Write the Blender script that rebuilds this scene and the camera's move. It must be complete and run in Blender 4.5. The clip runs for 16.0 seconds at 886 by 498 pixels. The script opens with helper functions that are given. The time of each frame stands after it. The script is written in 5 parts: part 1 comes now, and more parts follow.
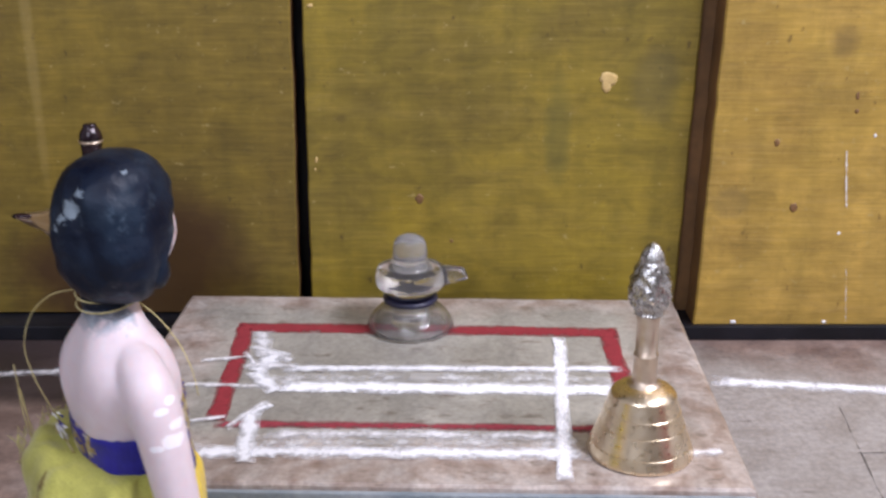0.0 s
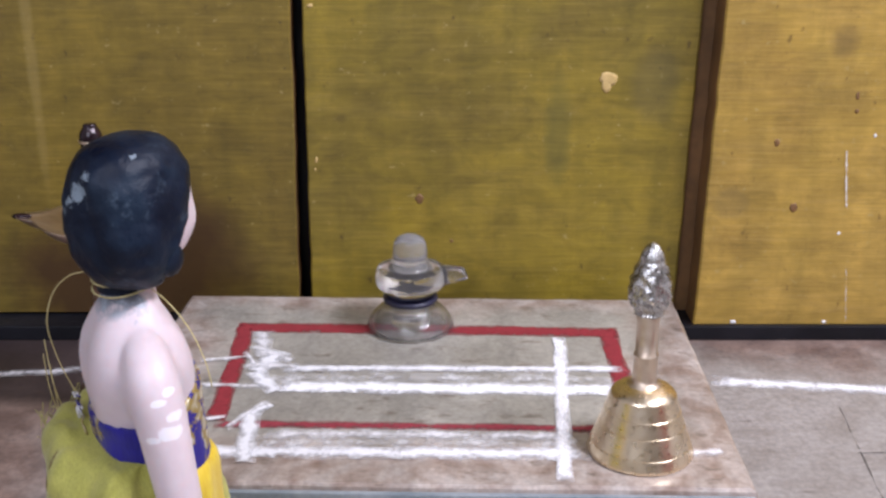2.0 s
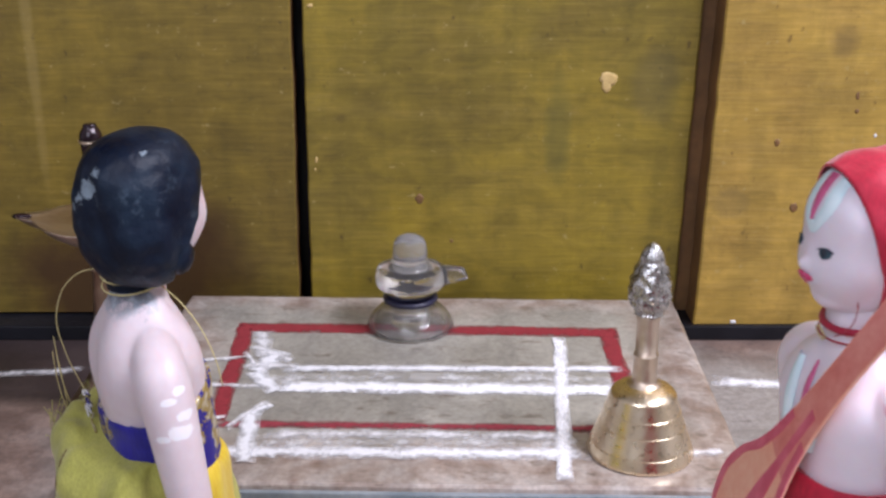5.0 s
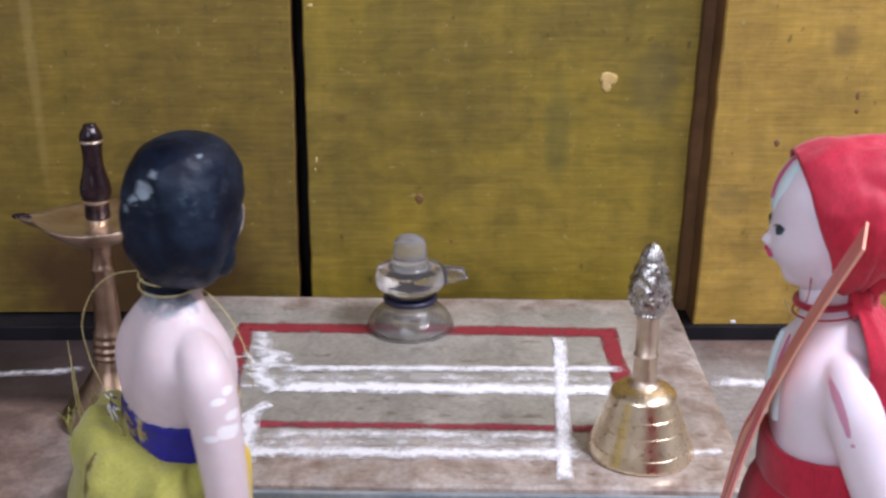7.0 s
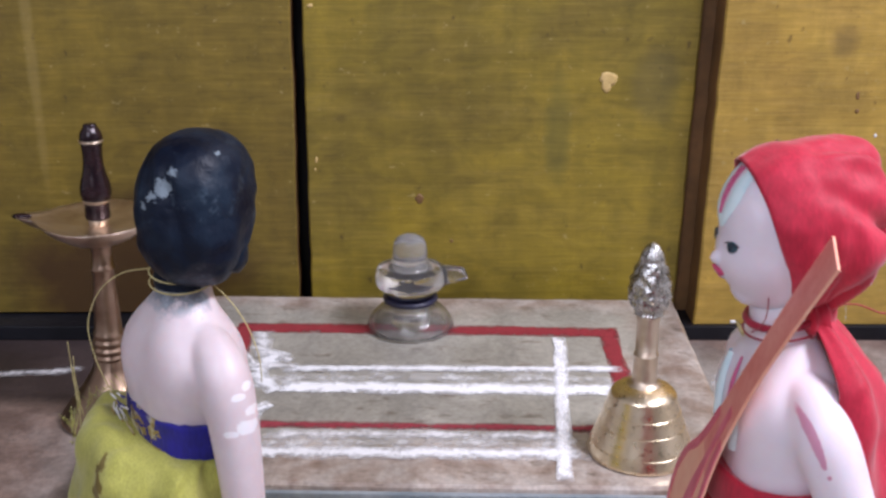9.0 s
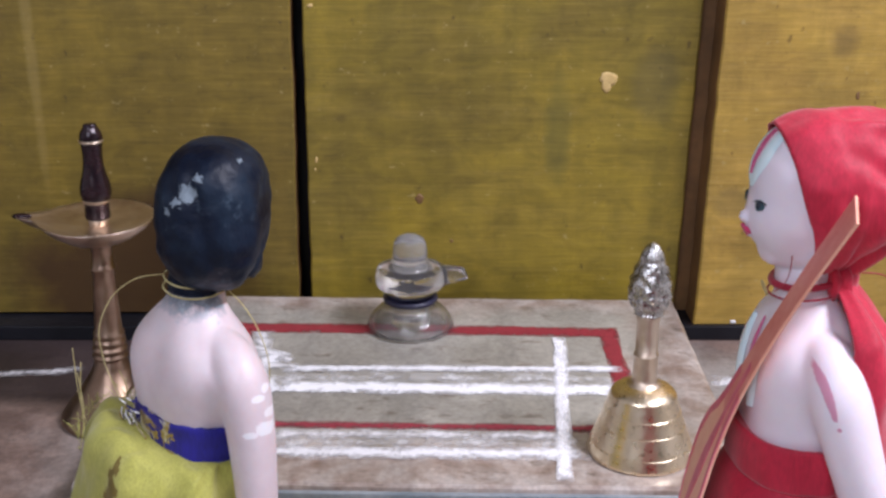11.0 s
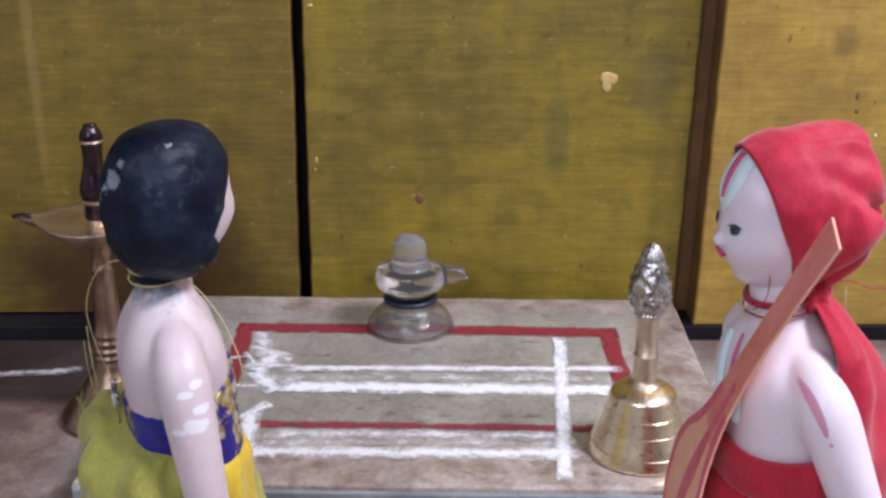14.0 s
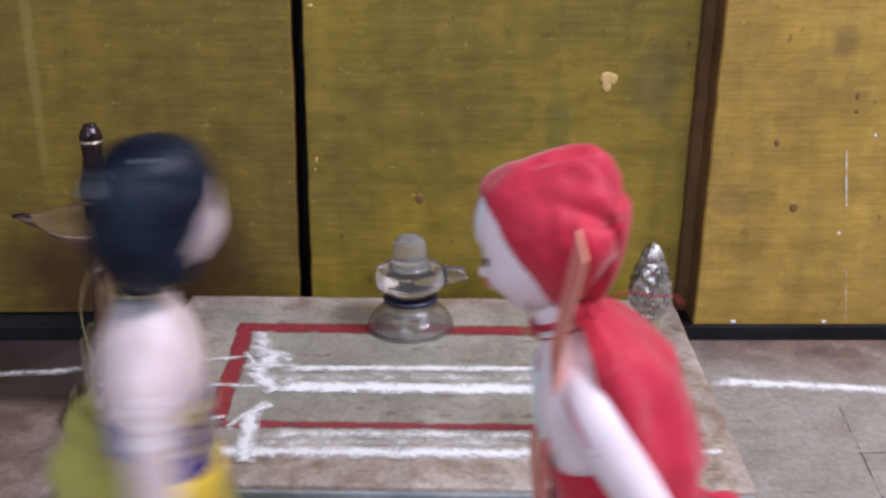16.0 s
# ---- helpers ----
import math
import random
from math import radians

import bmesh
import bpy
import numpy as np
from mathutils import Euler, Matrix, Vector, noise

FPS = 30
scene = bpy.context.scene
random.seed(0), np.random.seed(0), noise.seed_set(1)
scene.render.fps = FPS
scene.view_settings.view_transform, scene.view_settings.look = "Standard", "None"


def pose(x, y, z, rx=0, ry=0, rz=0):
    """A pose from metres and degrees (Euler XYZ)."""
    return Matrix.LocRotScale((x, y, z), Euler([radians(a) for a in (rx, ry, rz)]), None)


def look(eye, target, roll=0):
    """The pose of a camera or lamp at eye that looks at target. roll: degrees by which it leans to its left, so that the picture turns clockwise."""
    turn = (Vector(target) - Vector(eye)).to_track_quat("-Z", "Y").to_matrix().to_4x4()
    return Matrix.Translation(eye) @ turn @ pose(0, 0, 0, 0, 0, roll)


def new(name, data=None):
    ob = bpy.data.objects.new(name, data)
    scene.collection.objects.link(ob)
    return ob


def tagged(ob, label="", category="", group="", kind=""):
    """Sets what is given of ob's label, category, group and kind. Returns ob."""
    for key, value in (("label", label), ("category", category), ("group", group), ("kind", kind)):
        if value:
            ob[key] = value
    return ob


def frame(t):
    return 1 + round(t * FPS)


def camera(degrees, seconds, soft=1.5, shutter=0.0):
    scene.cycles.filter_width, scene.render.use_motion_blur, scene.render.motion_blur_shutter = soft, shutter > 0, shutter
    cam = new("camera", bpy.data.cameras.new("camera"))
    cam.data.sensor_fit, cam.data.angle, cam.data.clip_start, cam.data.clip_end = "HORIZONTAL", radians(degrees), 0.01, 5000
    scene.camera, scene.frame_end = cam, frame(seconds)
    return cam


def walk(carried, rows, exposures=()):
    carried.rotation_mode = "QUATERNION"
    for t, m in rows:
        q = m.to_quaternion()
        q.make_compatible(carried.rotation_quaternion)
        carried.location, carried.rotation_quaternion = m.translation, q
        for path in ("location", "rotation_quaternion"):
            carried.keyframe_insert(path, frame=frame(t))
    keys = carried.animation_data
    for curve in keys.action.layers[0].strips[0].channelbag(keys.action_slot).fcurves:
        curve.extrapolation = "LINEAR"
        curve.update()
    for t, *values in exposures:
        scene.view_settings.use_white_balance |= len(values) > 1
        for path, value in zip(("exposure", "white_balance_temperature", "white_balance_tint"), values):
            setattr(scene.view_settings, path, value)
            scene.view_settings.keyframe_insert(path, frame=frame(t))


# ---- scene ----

cam = camera(44.0, 16.0, soft=2.7, shutter=0.9)
EYE = pose(0, 0, 0.34, 70.3, 0, 0)
walk(cam, [(0.0, EYE), (16.0, EYE)], exposures=[(0.0, 0.10), (4.0, 0.075), (6.5, -0.03), (12.0, -0.03), (12.5, 0.04), (12.9, 0.02), (13.4, -0.12), (15.1, -0.12), (15.6, -0.15), (16.0, -0.17)])

# ---- light ----
world = bpy.data.worlds.new("room_air")
world.use_nodes = True
scene.world = world
world.node_tree.nodes["Background"].inputs[0].default_value = (0.75, 0.85, 1.0, 1)
world.node_tree.nodes["Background"].inputs[1].default_value = 0.25


def area(name, eye, target, sx, sy, watts, colour):
    d = bpy.data.lights.new(name, "AREA")
    d.shape, d.size, d.size_y, d.energy, d.color = "RECTANGLE", sx, sy, watts, colour
    ob = new(name, d)
    ob.matrix_world = look(eye, target)
    return ob


area("tube_light", (0.95, 0.05, 1.40), (0.05, 0.6, 0.0), 0.8, 0.14, 36.0, (0.86, 0.855, 1.0))
# unseen cool panel inside the room, added to fill the front sides
area("front_fill", (-0.45, -0.80, 1.15), (0.0, 0.5, 0.1), 0.8, 0.9, 12.8, (0.78, 0.82, 1.0))


# ---- materials ----
def nodes(name):
    m = bpy.data.materials.new(name)
    m.use_nodes = True
    nt = m.node_tree
    return m, nt, nt.nodes["Principled BSDF"]


def node(nt, kind, **kw):
    n = nt.nodes.new(kind)
    for k, v in kw.items():
        n.inputs[k].default_value = v
    return n


def coords(nt, stretch=(1, 1, 1), source="Object"):
    tc = nt.nodes.new("ShaderNodeTexCoord")
    mp = node(nt, "ShaderNodeMapping", Scale=stretch)
    nt.links.new(tc.outputs[source], mp.inputs[0])
    return mp.outputs[0]


def ramp(nt, fac, stops):
    r = nt.nodes.new("ShaderNodeValToRGB")
    e = r.color_ramp.elements
    while len(e) < len(stops):
        e.new(0.5)
    for el, (p, c) in zip(e, stops):
        el.position, el.color = p, (*c, 1) if len(c) == 3 else c
    nt.links.new(fac, r.inputs[0])
    return r.outputs[0]


def mix(nt, fac, a, b, kind="MIX"):
    m = nt.nodes.new("ShaderNodeMix")
    m.data_type, m.blend_type = "RGBA", kind
    for sock, v in ((m.inputs[0], fac), (m.inputs[6], a), (m.inputs[7], b)):
        if isinstance(v, (int, float)):
            sock.default_value = v
        elif isinstance(v, tuple):
            sock.default_value = (*v, 1)
        else:
            nt.links.new(v, sock)
    return m.outputs[2]


def noise_of(nt, vec, scale, detail=4.0, rough=0.55, distort=0.0):
    n = node(nt, "ShaderNodeTexNoise", Scale=scale, Detail=detail, Roughness=rough, Distortion=distort)
    nt.links.new(vec, n.inputs["Vector"])
    return n.outputs[0]


def calc(nt, op, a, b=0.0, c=0.0, clamp=False):
    m = nt.nodes.new("ShaderNodeMath")
    m.operation, m.use_clamp = op, clamp
    for sock, v in zip(m.inputs, (a, b, c)):
        if isinstance(v, (int, float)):
            sock.default_value = v
        else:
            nt.links.new(v, sock)
    return m.outputs[0]


def bump(nt, b, height, strength, distance):
    n = node(nt, "ShaderNodeBump", Strength=strength, Distance=distance)
    nt.links.new(height, n.inputs["Height"])
    nt.links.new(n.outputs[0], b.inputs["Normal"])


def plain(name, c1, c2, scale, rough, metal=0.0, relief=0.0005, strength=0.3, fine=6.0, spread=0.12, sub=0.0):
    """Two tones in broad patches with a finer grain on top, and a fine relief."""
    m, nt, b = nodes(name)
    v = coords(nt)
    big = noise_of(nt, v, scale)
    small = noise_of(nt, v, scale * fine)
    col = ramp(nt, big, [(0.35, c1), (0.65, c2)])
    col = mix(nt, spread, col, ramp(nt, small, [(0.3, (0, 0, 0)), (0.7, (1, 1, 1))]), "OVERLAY")
    nt.links.new(col, b.inputs["Base Color"])
    r = calc(nt, "MULTIPLY_ADD", small, 0.25, rough - 0.12, True)
    nt.links.new(r, b.inputs["Roughness"])
    b.inputs["Metallic"].default_value = metal
    if sub:
        b.inputs["Subsurface Weight"].default_value = sub
        b.inputs["Subsurface Radius"].default_value = (1.0, 0.6, 0.5)
        b.inputs["Subsurface Scale"].default_value = 0.003
    bump(nt, b, small, strength, relief)
    return m


def plank_paint(name, tones, wood, dark, wear):
    """Old ochre paint brushed along the grain, thin patches, stains and knots."""
    m, nt, b = nodes(name)
    v = coords(nt)
    grain_v = coords(nt, (1.6, 1.6, 34))
    streak_v = coords(nt, (11, 1, 1.6))
    blot = noise_of(nt, v, 7.0, 5.0, 0.6, 0.4)
    grain = noise_of(nt, grain_v, 10.0, 6.0, 0.65, 0.25)
    fine_v = coords(nt, (5, 5, 260))
    fine = noise_of(nt, fine_v, 6.0, 3.0, 0.6)
    streak = noise_of(nt, streak_v, 4.0, 4.0, 0.6)
    col = ramp(nt, blot, [(0.28, tones[0]), (0.48, tones[1]), (0.7, tones[2])])
    col = mix(nt, ramp(nt, grain, [(0.46, (0, 0, 0)), (0.80, (wear * 0.7,) * 3)]), col, wood)
    col = mix(nt, 0.10, col, ramp(nt, grain, [(0.3, (0.12, 0.12, 0.12)), (0.62, (0.8, 0.8, 0.8))]), "OVERLAY")
    col = mix(nt, 0.22, col, ramp(nt, fine, [(0.34, (0.2, 0.2, 0.2)), (0.6, (0.72, 0.72, 0.72))]), "OVERLAY")
    col = mix(nt, 0.26, col, ramp(nt, streak, [(0.3, (0.2, 0.22, 0.2)), (0.7, (0.8, 0.76, 0.7))]), "OVERLAY")
    mottle = noise_of(nt, coords(nt, (1, 1, 1.8)), 30.0, 6.0, 0.7, 0.6)
    col = mix(nt, 0.42, col, ramp(nt, mottle, [(0.3, (0.18, 0.18, 0.18)), (0.7, (0.80, 0.80, 0.78))]), "OVERLAY")
    rub = noise_of(nt, coords(nt, (1, 1, 2.6)), 13.0, 7.0, 0.75, 0.8)
    col = mix(nt, ramp(nt, rub, [(0.60, (0, 0, 0)), (0.78, (0.55, 0.55, 0.55))]), col, wood)
    spots = noise_of(nt, coords(nt, (1, 1, 1.3)), 24.0, 2.0, 0.5)
    col = mix(nt, ramp(nt, spots, [(0.74, (0, 0, 0)), (0.84, (0.5, 0.5, 0.5))]), col, dark)
    speck = noise_of(nt, coords(nt, (1, 1, 1.4)), 150.0, 3.0, 0.6)
    col = mix(nt, ramp(nt, speck, [(0.66, (0, 0, 0)), (0.74, (0.5, 0.5, 0.5))]), col, (0.42, 0.33, 0.14))
    pits = noise_of(nt, coords(nt, (1.3, 1, 0.8)), 110.0, 3.0, 0.6)
    col = mix(nt, ramp(nt, pits, [(0.67, (0, 0, 0)), (0.76, (0.6, 0.6, 0.6))]), col, dark)
    # dark red-brown patch behind the lamp, a pale drip beside it, a green smear
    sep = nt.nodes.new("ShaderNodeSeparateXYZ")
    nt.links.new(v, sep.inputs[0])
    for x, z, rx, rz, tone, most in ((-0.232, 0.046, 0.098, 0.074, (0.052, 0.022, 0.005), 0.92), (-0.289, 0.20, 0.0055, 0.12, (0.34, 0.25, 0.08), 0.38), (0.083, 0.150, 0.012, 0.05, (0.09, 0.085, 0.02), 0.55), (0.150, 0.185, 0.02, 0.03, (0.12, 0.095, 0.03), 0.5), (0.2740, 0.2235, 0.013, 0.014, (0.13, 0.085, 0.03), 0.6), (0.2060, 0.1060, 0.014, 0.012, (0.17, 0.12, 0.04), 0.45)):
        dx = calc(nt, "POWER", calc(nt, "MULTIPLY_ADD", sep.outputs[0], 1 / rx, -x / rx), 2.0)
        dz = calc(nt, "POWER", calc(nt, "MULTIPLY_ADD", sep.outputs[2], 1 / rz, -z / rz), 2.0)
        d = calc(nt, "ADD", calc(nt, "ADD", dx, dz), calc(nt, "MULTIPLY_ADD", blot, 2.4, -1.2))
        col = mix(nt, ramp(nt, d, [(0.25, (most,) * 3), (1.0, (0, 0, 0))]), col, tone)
    nt.links.new(col, b.inputs["Base Color"])
    r = calc(nt, "MULTIPLY_ADD", blot, -0.3, 0.68)
    nt.links.new(r, b.inputs["Roughness"])
    h = calc(nt, "ADD", grain, calc(nt, "MULTIPLY", fine, 0.3))
    bump(nt, b, h, 0.2, 0.0010)
    return m


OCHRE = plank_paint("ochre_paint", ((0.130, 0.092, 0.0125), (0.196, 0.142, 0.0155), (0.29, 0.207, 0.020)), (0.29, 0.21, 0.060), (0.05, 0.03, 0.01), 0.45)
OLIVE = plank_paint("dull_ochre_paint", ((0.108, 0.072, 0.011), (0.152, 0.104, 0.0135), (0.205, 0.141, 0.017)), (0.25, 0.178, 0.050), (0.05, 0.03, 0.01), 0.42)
HONEY = plank_paint("honey_paint", ((0.29, 0.18, 0.035), (0.36, 0.23, 0.042), (0.43, 0.27, 0.06)), (0.42, 0.28, 0.10), (0.08, 0.04, 0.01), 0.5)
BROWN_WOOD = plain("brown_wood", (0.13, 0.065, 0.022), (0.20, 0.10, 0.035), 30, 0.6, 0, 0.001, 0.5)
BLACK_WOOD = plain("black_wood", (0.004, 0.004, 0.006), (0.010, 0.010, 0.014), 25, 0.5, 0, 0.0008, 0.4)
BLACK_WOOD.node_tree.nodes["Principled BSDF"].inputs["Specular IOR Level"].default_value = 0.3
PLASTER = plain("room_plaster", (0.66, 0.64, 0.62), (0.72, 0.70, 0.68), 3, 0.85, 0, 0.002, 0.3)


def floor_material():
    """Worn cement with red-brown earth rubbed into it, densest along the wall and round the lamp."""
    m, nt, b = nodes("worn_cement")
    v = coords(nt)
    big = noise_of(nt, v, 9.0, 6.0, 0.62, 0.5)
    mid = noise_of(nt, v, 34.0, 6.0, 0.65, 0.3)
    fine = noise_of(nt, v, 240.0, 4.0, 0.7)
    sep = nt.nodes.new("ShaderNodeSeparateXYZ")
    nt.links.new(v, sep.inputs[0])
    col = ramp(nt, mid, [(0.3, (0.24, 0.215, 0.195)), (0.6, (0.345, 0.32, 0.30))])
    near_wall = calc(nt, "MULTIPLY_ADD", sep.outputs[1], 15.0, -10.2)
    left = calc(nt, "MULTIPLY_ADD", sep.outputs[0], -7.0, -0.95)
    left = calc(nt, "MINIMUM", left, calc(nt, "MULTIPLY_ADD", sep.outputs[1], 7.0, -1.8))
    left = calc(nt, "MINIMUM", left, calc(nt, "MULTIPLY_ADD", sep.outputs[0], 7.0, 5.0))
    amount = calc(nt, "MAXIMUM", near_wall, left)
    amount = calc(nt, "ADD", amount, calc(nt, "MULTIPLY_ADD", big, 2.6, -1.3))
    col = mix(nt, ramp(nt, amount, [(0.0, (0, 0, 0)), (0.8, (0.85, 0.85, 0.85))]), col,
              ramp(nt, mid, [(0.35, (0.105, 0.060, 0.048)), (0.65, (0.245, 0.160, 0.125))]))
    marks = noise_of(nt, coords(nt, (0.5, 1.5, 1)), 70.0, 4.0, 0.7, 0.4)
    col = mix(nt, ramp(nt, marks, [(0.63, (0, 0, 0)), (0.70, (0.7, 0.7, 0.7))]), col, (0.11, 0.085, 0.075))
    # dark strip on the left along the wall, its edge broken by noise
    dark_strip = calc(nt, "MINIMUM", calc(nt, "MULTIPLY_ADD", sep.outputs[0], -22.0, -4.3), calc(nt, "MULTIPLY_ADD", sep.outputs[1], 40.0, -25.6))
    dark_strip = calc(nt, "ADD", dark_strip, calc(nt, "MULTIPLY_ADD", mid, 1.0, -0.5))
    col = mix(nt, ramp(nt, dark_strip, [(0.0, (0, 0, 0)), (0.7, (0.9, 0.9, 0.9))]), col, (0.035, 0.024, 0.026))
    col = mix(nt, 0.3, col, ramp(nt, fine, [(0.3, (0.1, 0.1, 0.1)), (0.7, (0.85, 0.85, 0.85))]), "OVERLAY")
    nt.links.new(col, b.inputs["Base Color"])
    nt.links.new(calc(nt, "MULTIPLY_ADD", mid, 0.5, 0.22), b.inputs["Roughness"])
    bump(nt, b, calc(nt, "ADD", mid, calc(nt, "MULTIPLY", fine, 0.3)), 0.35, 0.001)
    return m


def board_material():
    """Lime-washed board: pale field rubbed grey, brown where the wash has gone at the border."""
    m, nt, b = nodes("limewashed_board")
    v = coords(nt)
    big = noise_of(nt, v, 14.0, 6.0, 0.62, 0.4)
    mid = noise_of(nt, v, 60.0, 5.0, 0.6, 0.2)
    fine = noise_of(nt, v, 320.0, 3.0, 0.6)
    sep = nt.nodes.new("ShaderNodeSeparateXYZ")
    nt.links.new(v, sep.inputs[0])
    ex = calc(nt, "MULTIPLY_ADD", calc(nt, "ABSOLUTE", sep.outputs[0]), 22.0, -2.9)
    ey = calc(nt, "MULTIPLY_ADD", calc(nt, "ABSOLUTE", calc(nt, "ADD", sep.outputs[1], -0.010)), 26.0, -2.15)
    rim = calc(nt, "MAXIMUM", ex, ey)
    rim = calc(nt, "ADD", rim, calc(nt, "MULTIPLY_ADD", big, 2.4, -1.2))
    field = ramp(nt, big, [(0.32, (0.275, 0.258, 0.225)), (0.62, (0.385, 0.365, 0.32))])
    brown = ramp(nt, mid, [(0.3, (0.235, 0.165, 0.13)), (0.5, (0.375, 0.31, 0.27)), (0.7, (0.50, 0.45, 0.415))])
    col = mix(nt, ramp(nt, rim, [(0.0, (0, 0, 0)), (0.7, (1, 1, 1))]), field, brown)
    spots = noise_of(nt, coords(nt, (0.6, 1.4, 1)), 90.0, 3.0, 0.65)
    col = mix(nt, ramp(nt, spots, [(0.60, (0, 0, 0)), (0.70, (0.75, 0.75, 0.75))]), col, (0.15, 0.115, 0.09))
    smear = noise_of(nt, coords(nt, (1.0, 0.5, 1)), 26.0, 7.0, 0.72, 0.8)
    col = mix(nt, 0.40, col, ramp(nt, smear, [(0.32, (0.20, 0.19, 0.18)), (0.68, (0.78, 0.78, 0.79))]), "OVERLAY")
    col = mix(nt, 0.22, col, ramp(nt, fine, [(0.3, (0.1, 0.1, 0.1)), (0.7, (0.85, 0.85, 0.85))]), "OVERLAY")
    nt.links.new(col, b.inputs["Base Color"])
    nt.links.new(calc(nt, "MULTIPLY_ADD", mid, 0.45, 0.16), b.inputs["Roughness"])
    b.inputs["Coat Weight"].default_value = 0.25
    b.inputs["Coat Roughness"].default_value = 0.14
    bump(nt, b, calc(nt, "ADD", mid, calc(nt, "MULTIPLY", fine, 0.3)), 0.25, 0.0007)
    return m


def powder(name, colour, solid, scale, ends=14.0):
    """Dry powder or paint rubbed on in a band: dense in the middle, broken up towards its edges."""
    m, nt, b = nodes(name)
    g = nt.nodes.new("ShaderNodeTexCoord")
    sep = nt.nodes.new("ShaderNodeSeparateXYZ")
    nt.links.new(g.outputs["Generated"], sep.inputs[0])
    across = calc(nt, "ABSOLUTE", calc(nt, "MULTIPLY_ADD", sep.outputs[1], 2.0, -1.0))
    along = calc(nt, "ABSOLUTE", calc(nt, "MULTIPLY_ADD", sep.outputs[0], 2.0, -1.0))
    edge = calc(nt, "MAXIMUM", across, calc(nt, "MULTIPLY_ADD", along, ends, 1.0 - ends))
    v = coords(nt)
    n1 = noise_of(nt, v, scale, 5.0, 0.7)
    n2 = noise_of(nt, v, scale * 0.22, 3.0, 0.6)
    keep = calc(nt, "ADD", calc(nt, "SUBTRACT", solid, edge), calc(nt, "MULTIPLY_ADD", n1, 1.1, -0.55))
    keep = calc(nt, "ADD", keep, calc(nt, "MULTIPLY_ADD", n2, 1.5, -0.75))
    alpha = ramp(nt, keep, [(0.0, (0, 0, 0)), (0.30, (0.30, 0.30, 0.30)), (0.80, (1, 1, 1))])
    nt.links.new(alpha, b.inputs["Alpha"])
    tone = mix(nt, 0.25, colour, ramp(nt, n1, [(0.3, (0.2, 0.2, 0.2)), (0.7, (0.9, 0.9, 0.9))]), "OVERLAY")
    nt.links.new(tone, b.inputs["Base Color"])
    b.inputs["Roughness"].default_value = 0.9
    bump(nt, b, n1, 0.5, 0.0006)
    return m


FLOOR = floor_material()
BOARD = board_material()
CHALK = powder("chalk_powder", (0.85, 0.85, 0.88), 0.95, 420, 8.0)
CHALK_SOLID = powder("thick_chalk_powder", (0.92, 0.92, 0.95), 1.12, 420, 8.0)
RED_FADED = powder("faded_red_border_paint", (0.27, 0.035, 0.05), 0.95, 240)
CHALK_THIN = powder("thin_chalk_powder", (0.79, 0.78, 0.80), 0.66, 380, 5.0)
RED_PAINT = powder("red_border_paint", (0.255, 0.022, 0.03), 1.25, 200)
GREY_EDGE = plain("grey_edge", (0.20, 0.24, 0.27), (0.34, 0.37, 0.4), 40, 0.35, 0.0, 0.0005, 0.4)
BRASS = plain("brass", (0.80, 0.655, 0.45), (0.88, 0.75, 0.56), 60, 0.29, 1.0, 0.0002, 0.15, 5, 0.08)
PALE_BRASS = plain("dull_brass", (0.62, 0.50, 0.38), (0.72, 0.60, 0.48), 50, 0.42, 1.0, 0.0003, 0.2, 5, 0.1)
COPPER_BRASS = plain("coppery_brass", (0.25, 0.165, 0.115), (0.38, 0.27, 0.20), 40, 0.33, 1.0, 0.0003, 0.2, 5, 0.1)
DISH_BRASS = plain("worn_bright_brass", (0.58, 0.45, 0.36), (0.80, 0.67, 0.57), 45, 0.34, 1.0, 0.0003, 0.25, 5, 0.12)
SILVER = plain("tarnished_silver", (0.33, 0.32, 0.305), (0.60, 0.585, 0.565), 220, 0.27, 1.0, 0.0006, 0.5, 3, 0.3)
SOOT = plain("sooty_bronze", (0.010, 0.006, 0.009), (0.032, 0.013, 0.017), 120, 0.16, 0.3, 0.0004, 0.3)
RUBBER = plain("dark_band", (0.01, 0.01, 0.03), (0.02, 0.02, 0.05), 150, 0.4, 0.0, 0.0004, 0.3)


def crystal_material():
    m, nt, b = nodes("clear_crystal")
    v = coords(nt)
    b.inputs["Transmission Weight"].default_value = 0.96
    b.inputs["IOR"].default_value = 1.46
    n = noise_of(nt, v, 90.0, 3.0)
    nt.links.new(ramp(nt, n, [(0.3, (0.84, 0.83, 0.82)), (0.7, (0.97, 0.97, 0.98))]), b.inputs["Base Color"])
    nt.links.new(calc(nt, "MULTIPLY_ADD", n, 0.16, 0.0), b.inputs["Roughness"])
    bump(nt, b, n, 0.5, 0.0016)
    return m


CRYSTAL = crystal_material()
MILKY = crystal_material()
MILKY.name = "milky_crystal"
MILKY.node_tree.nodes["Principled BSDF"].inputs["Transmission Weight"].default_value = 0.88
CHIP = plain("scuffed_white", (0.75, 0.74, 0.76), (0.85, 0.84, 0.85), 200, 0.6)


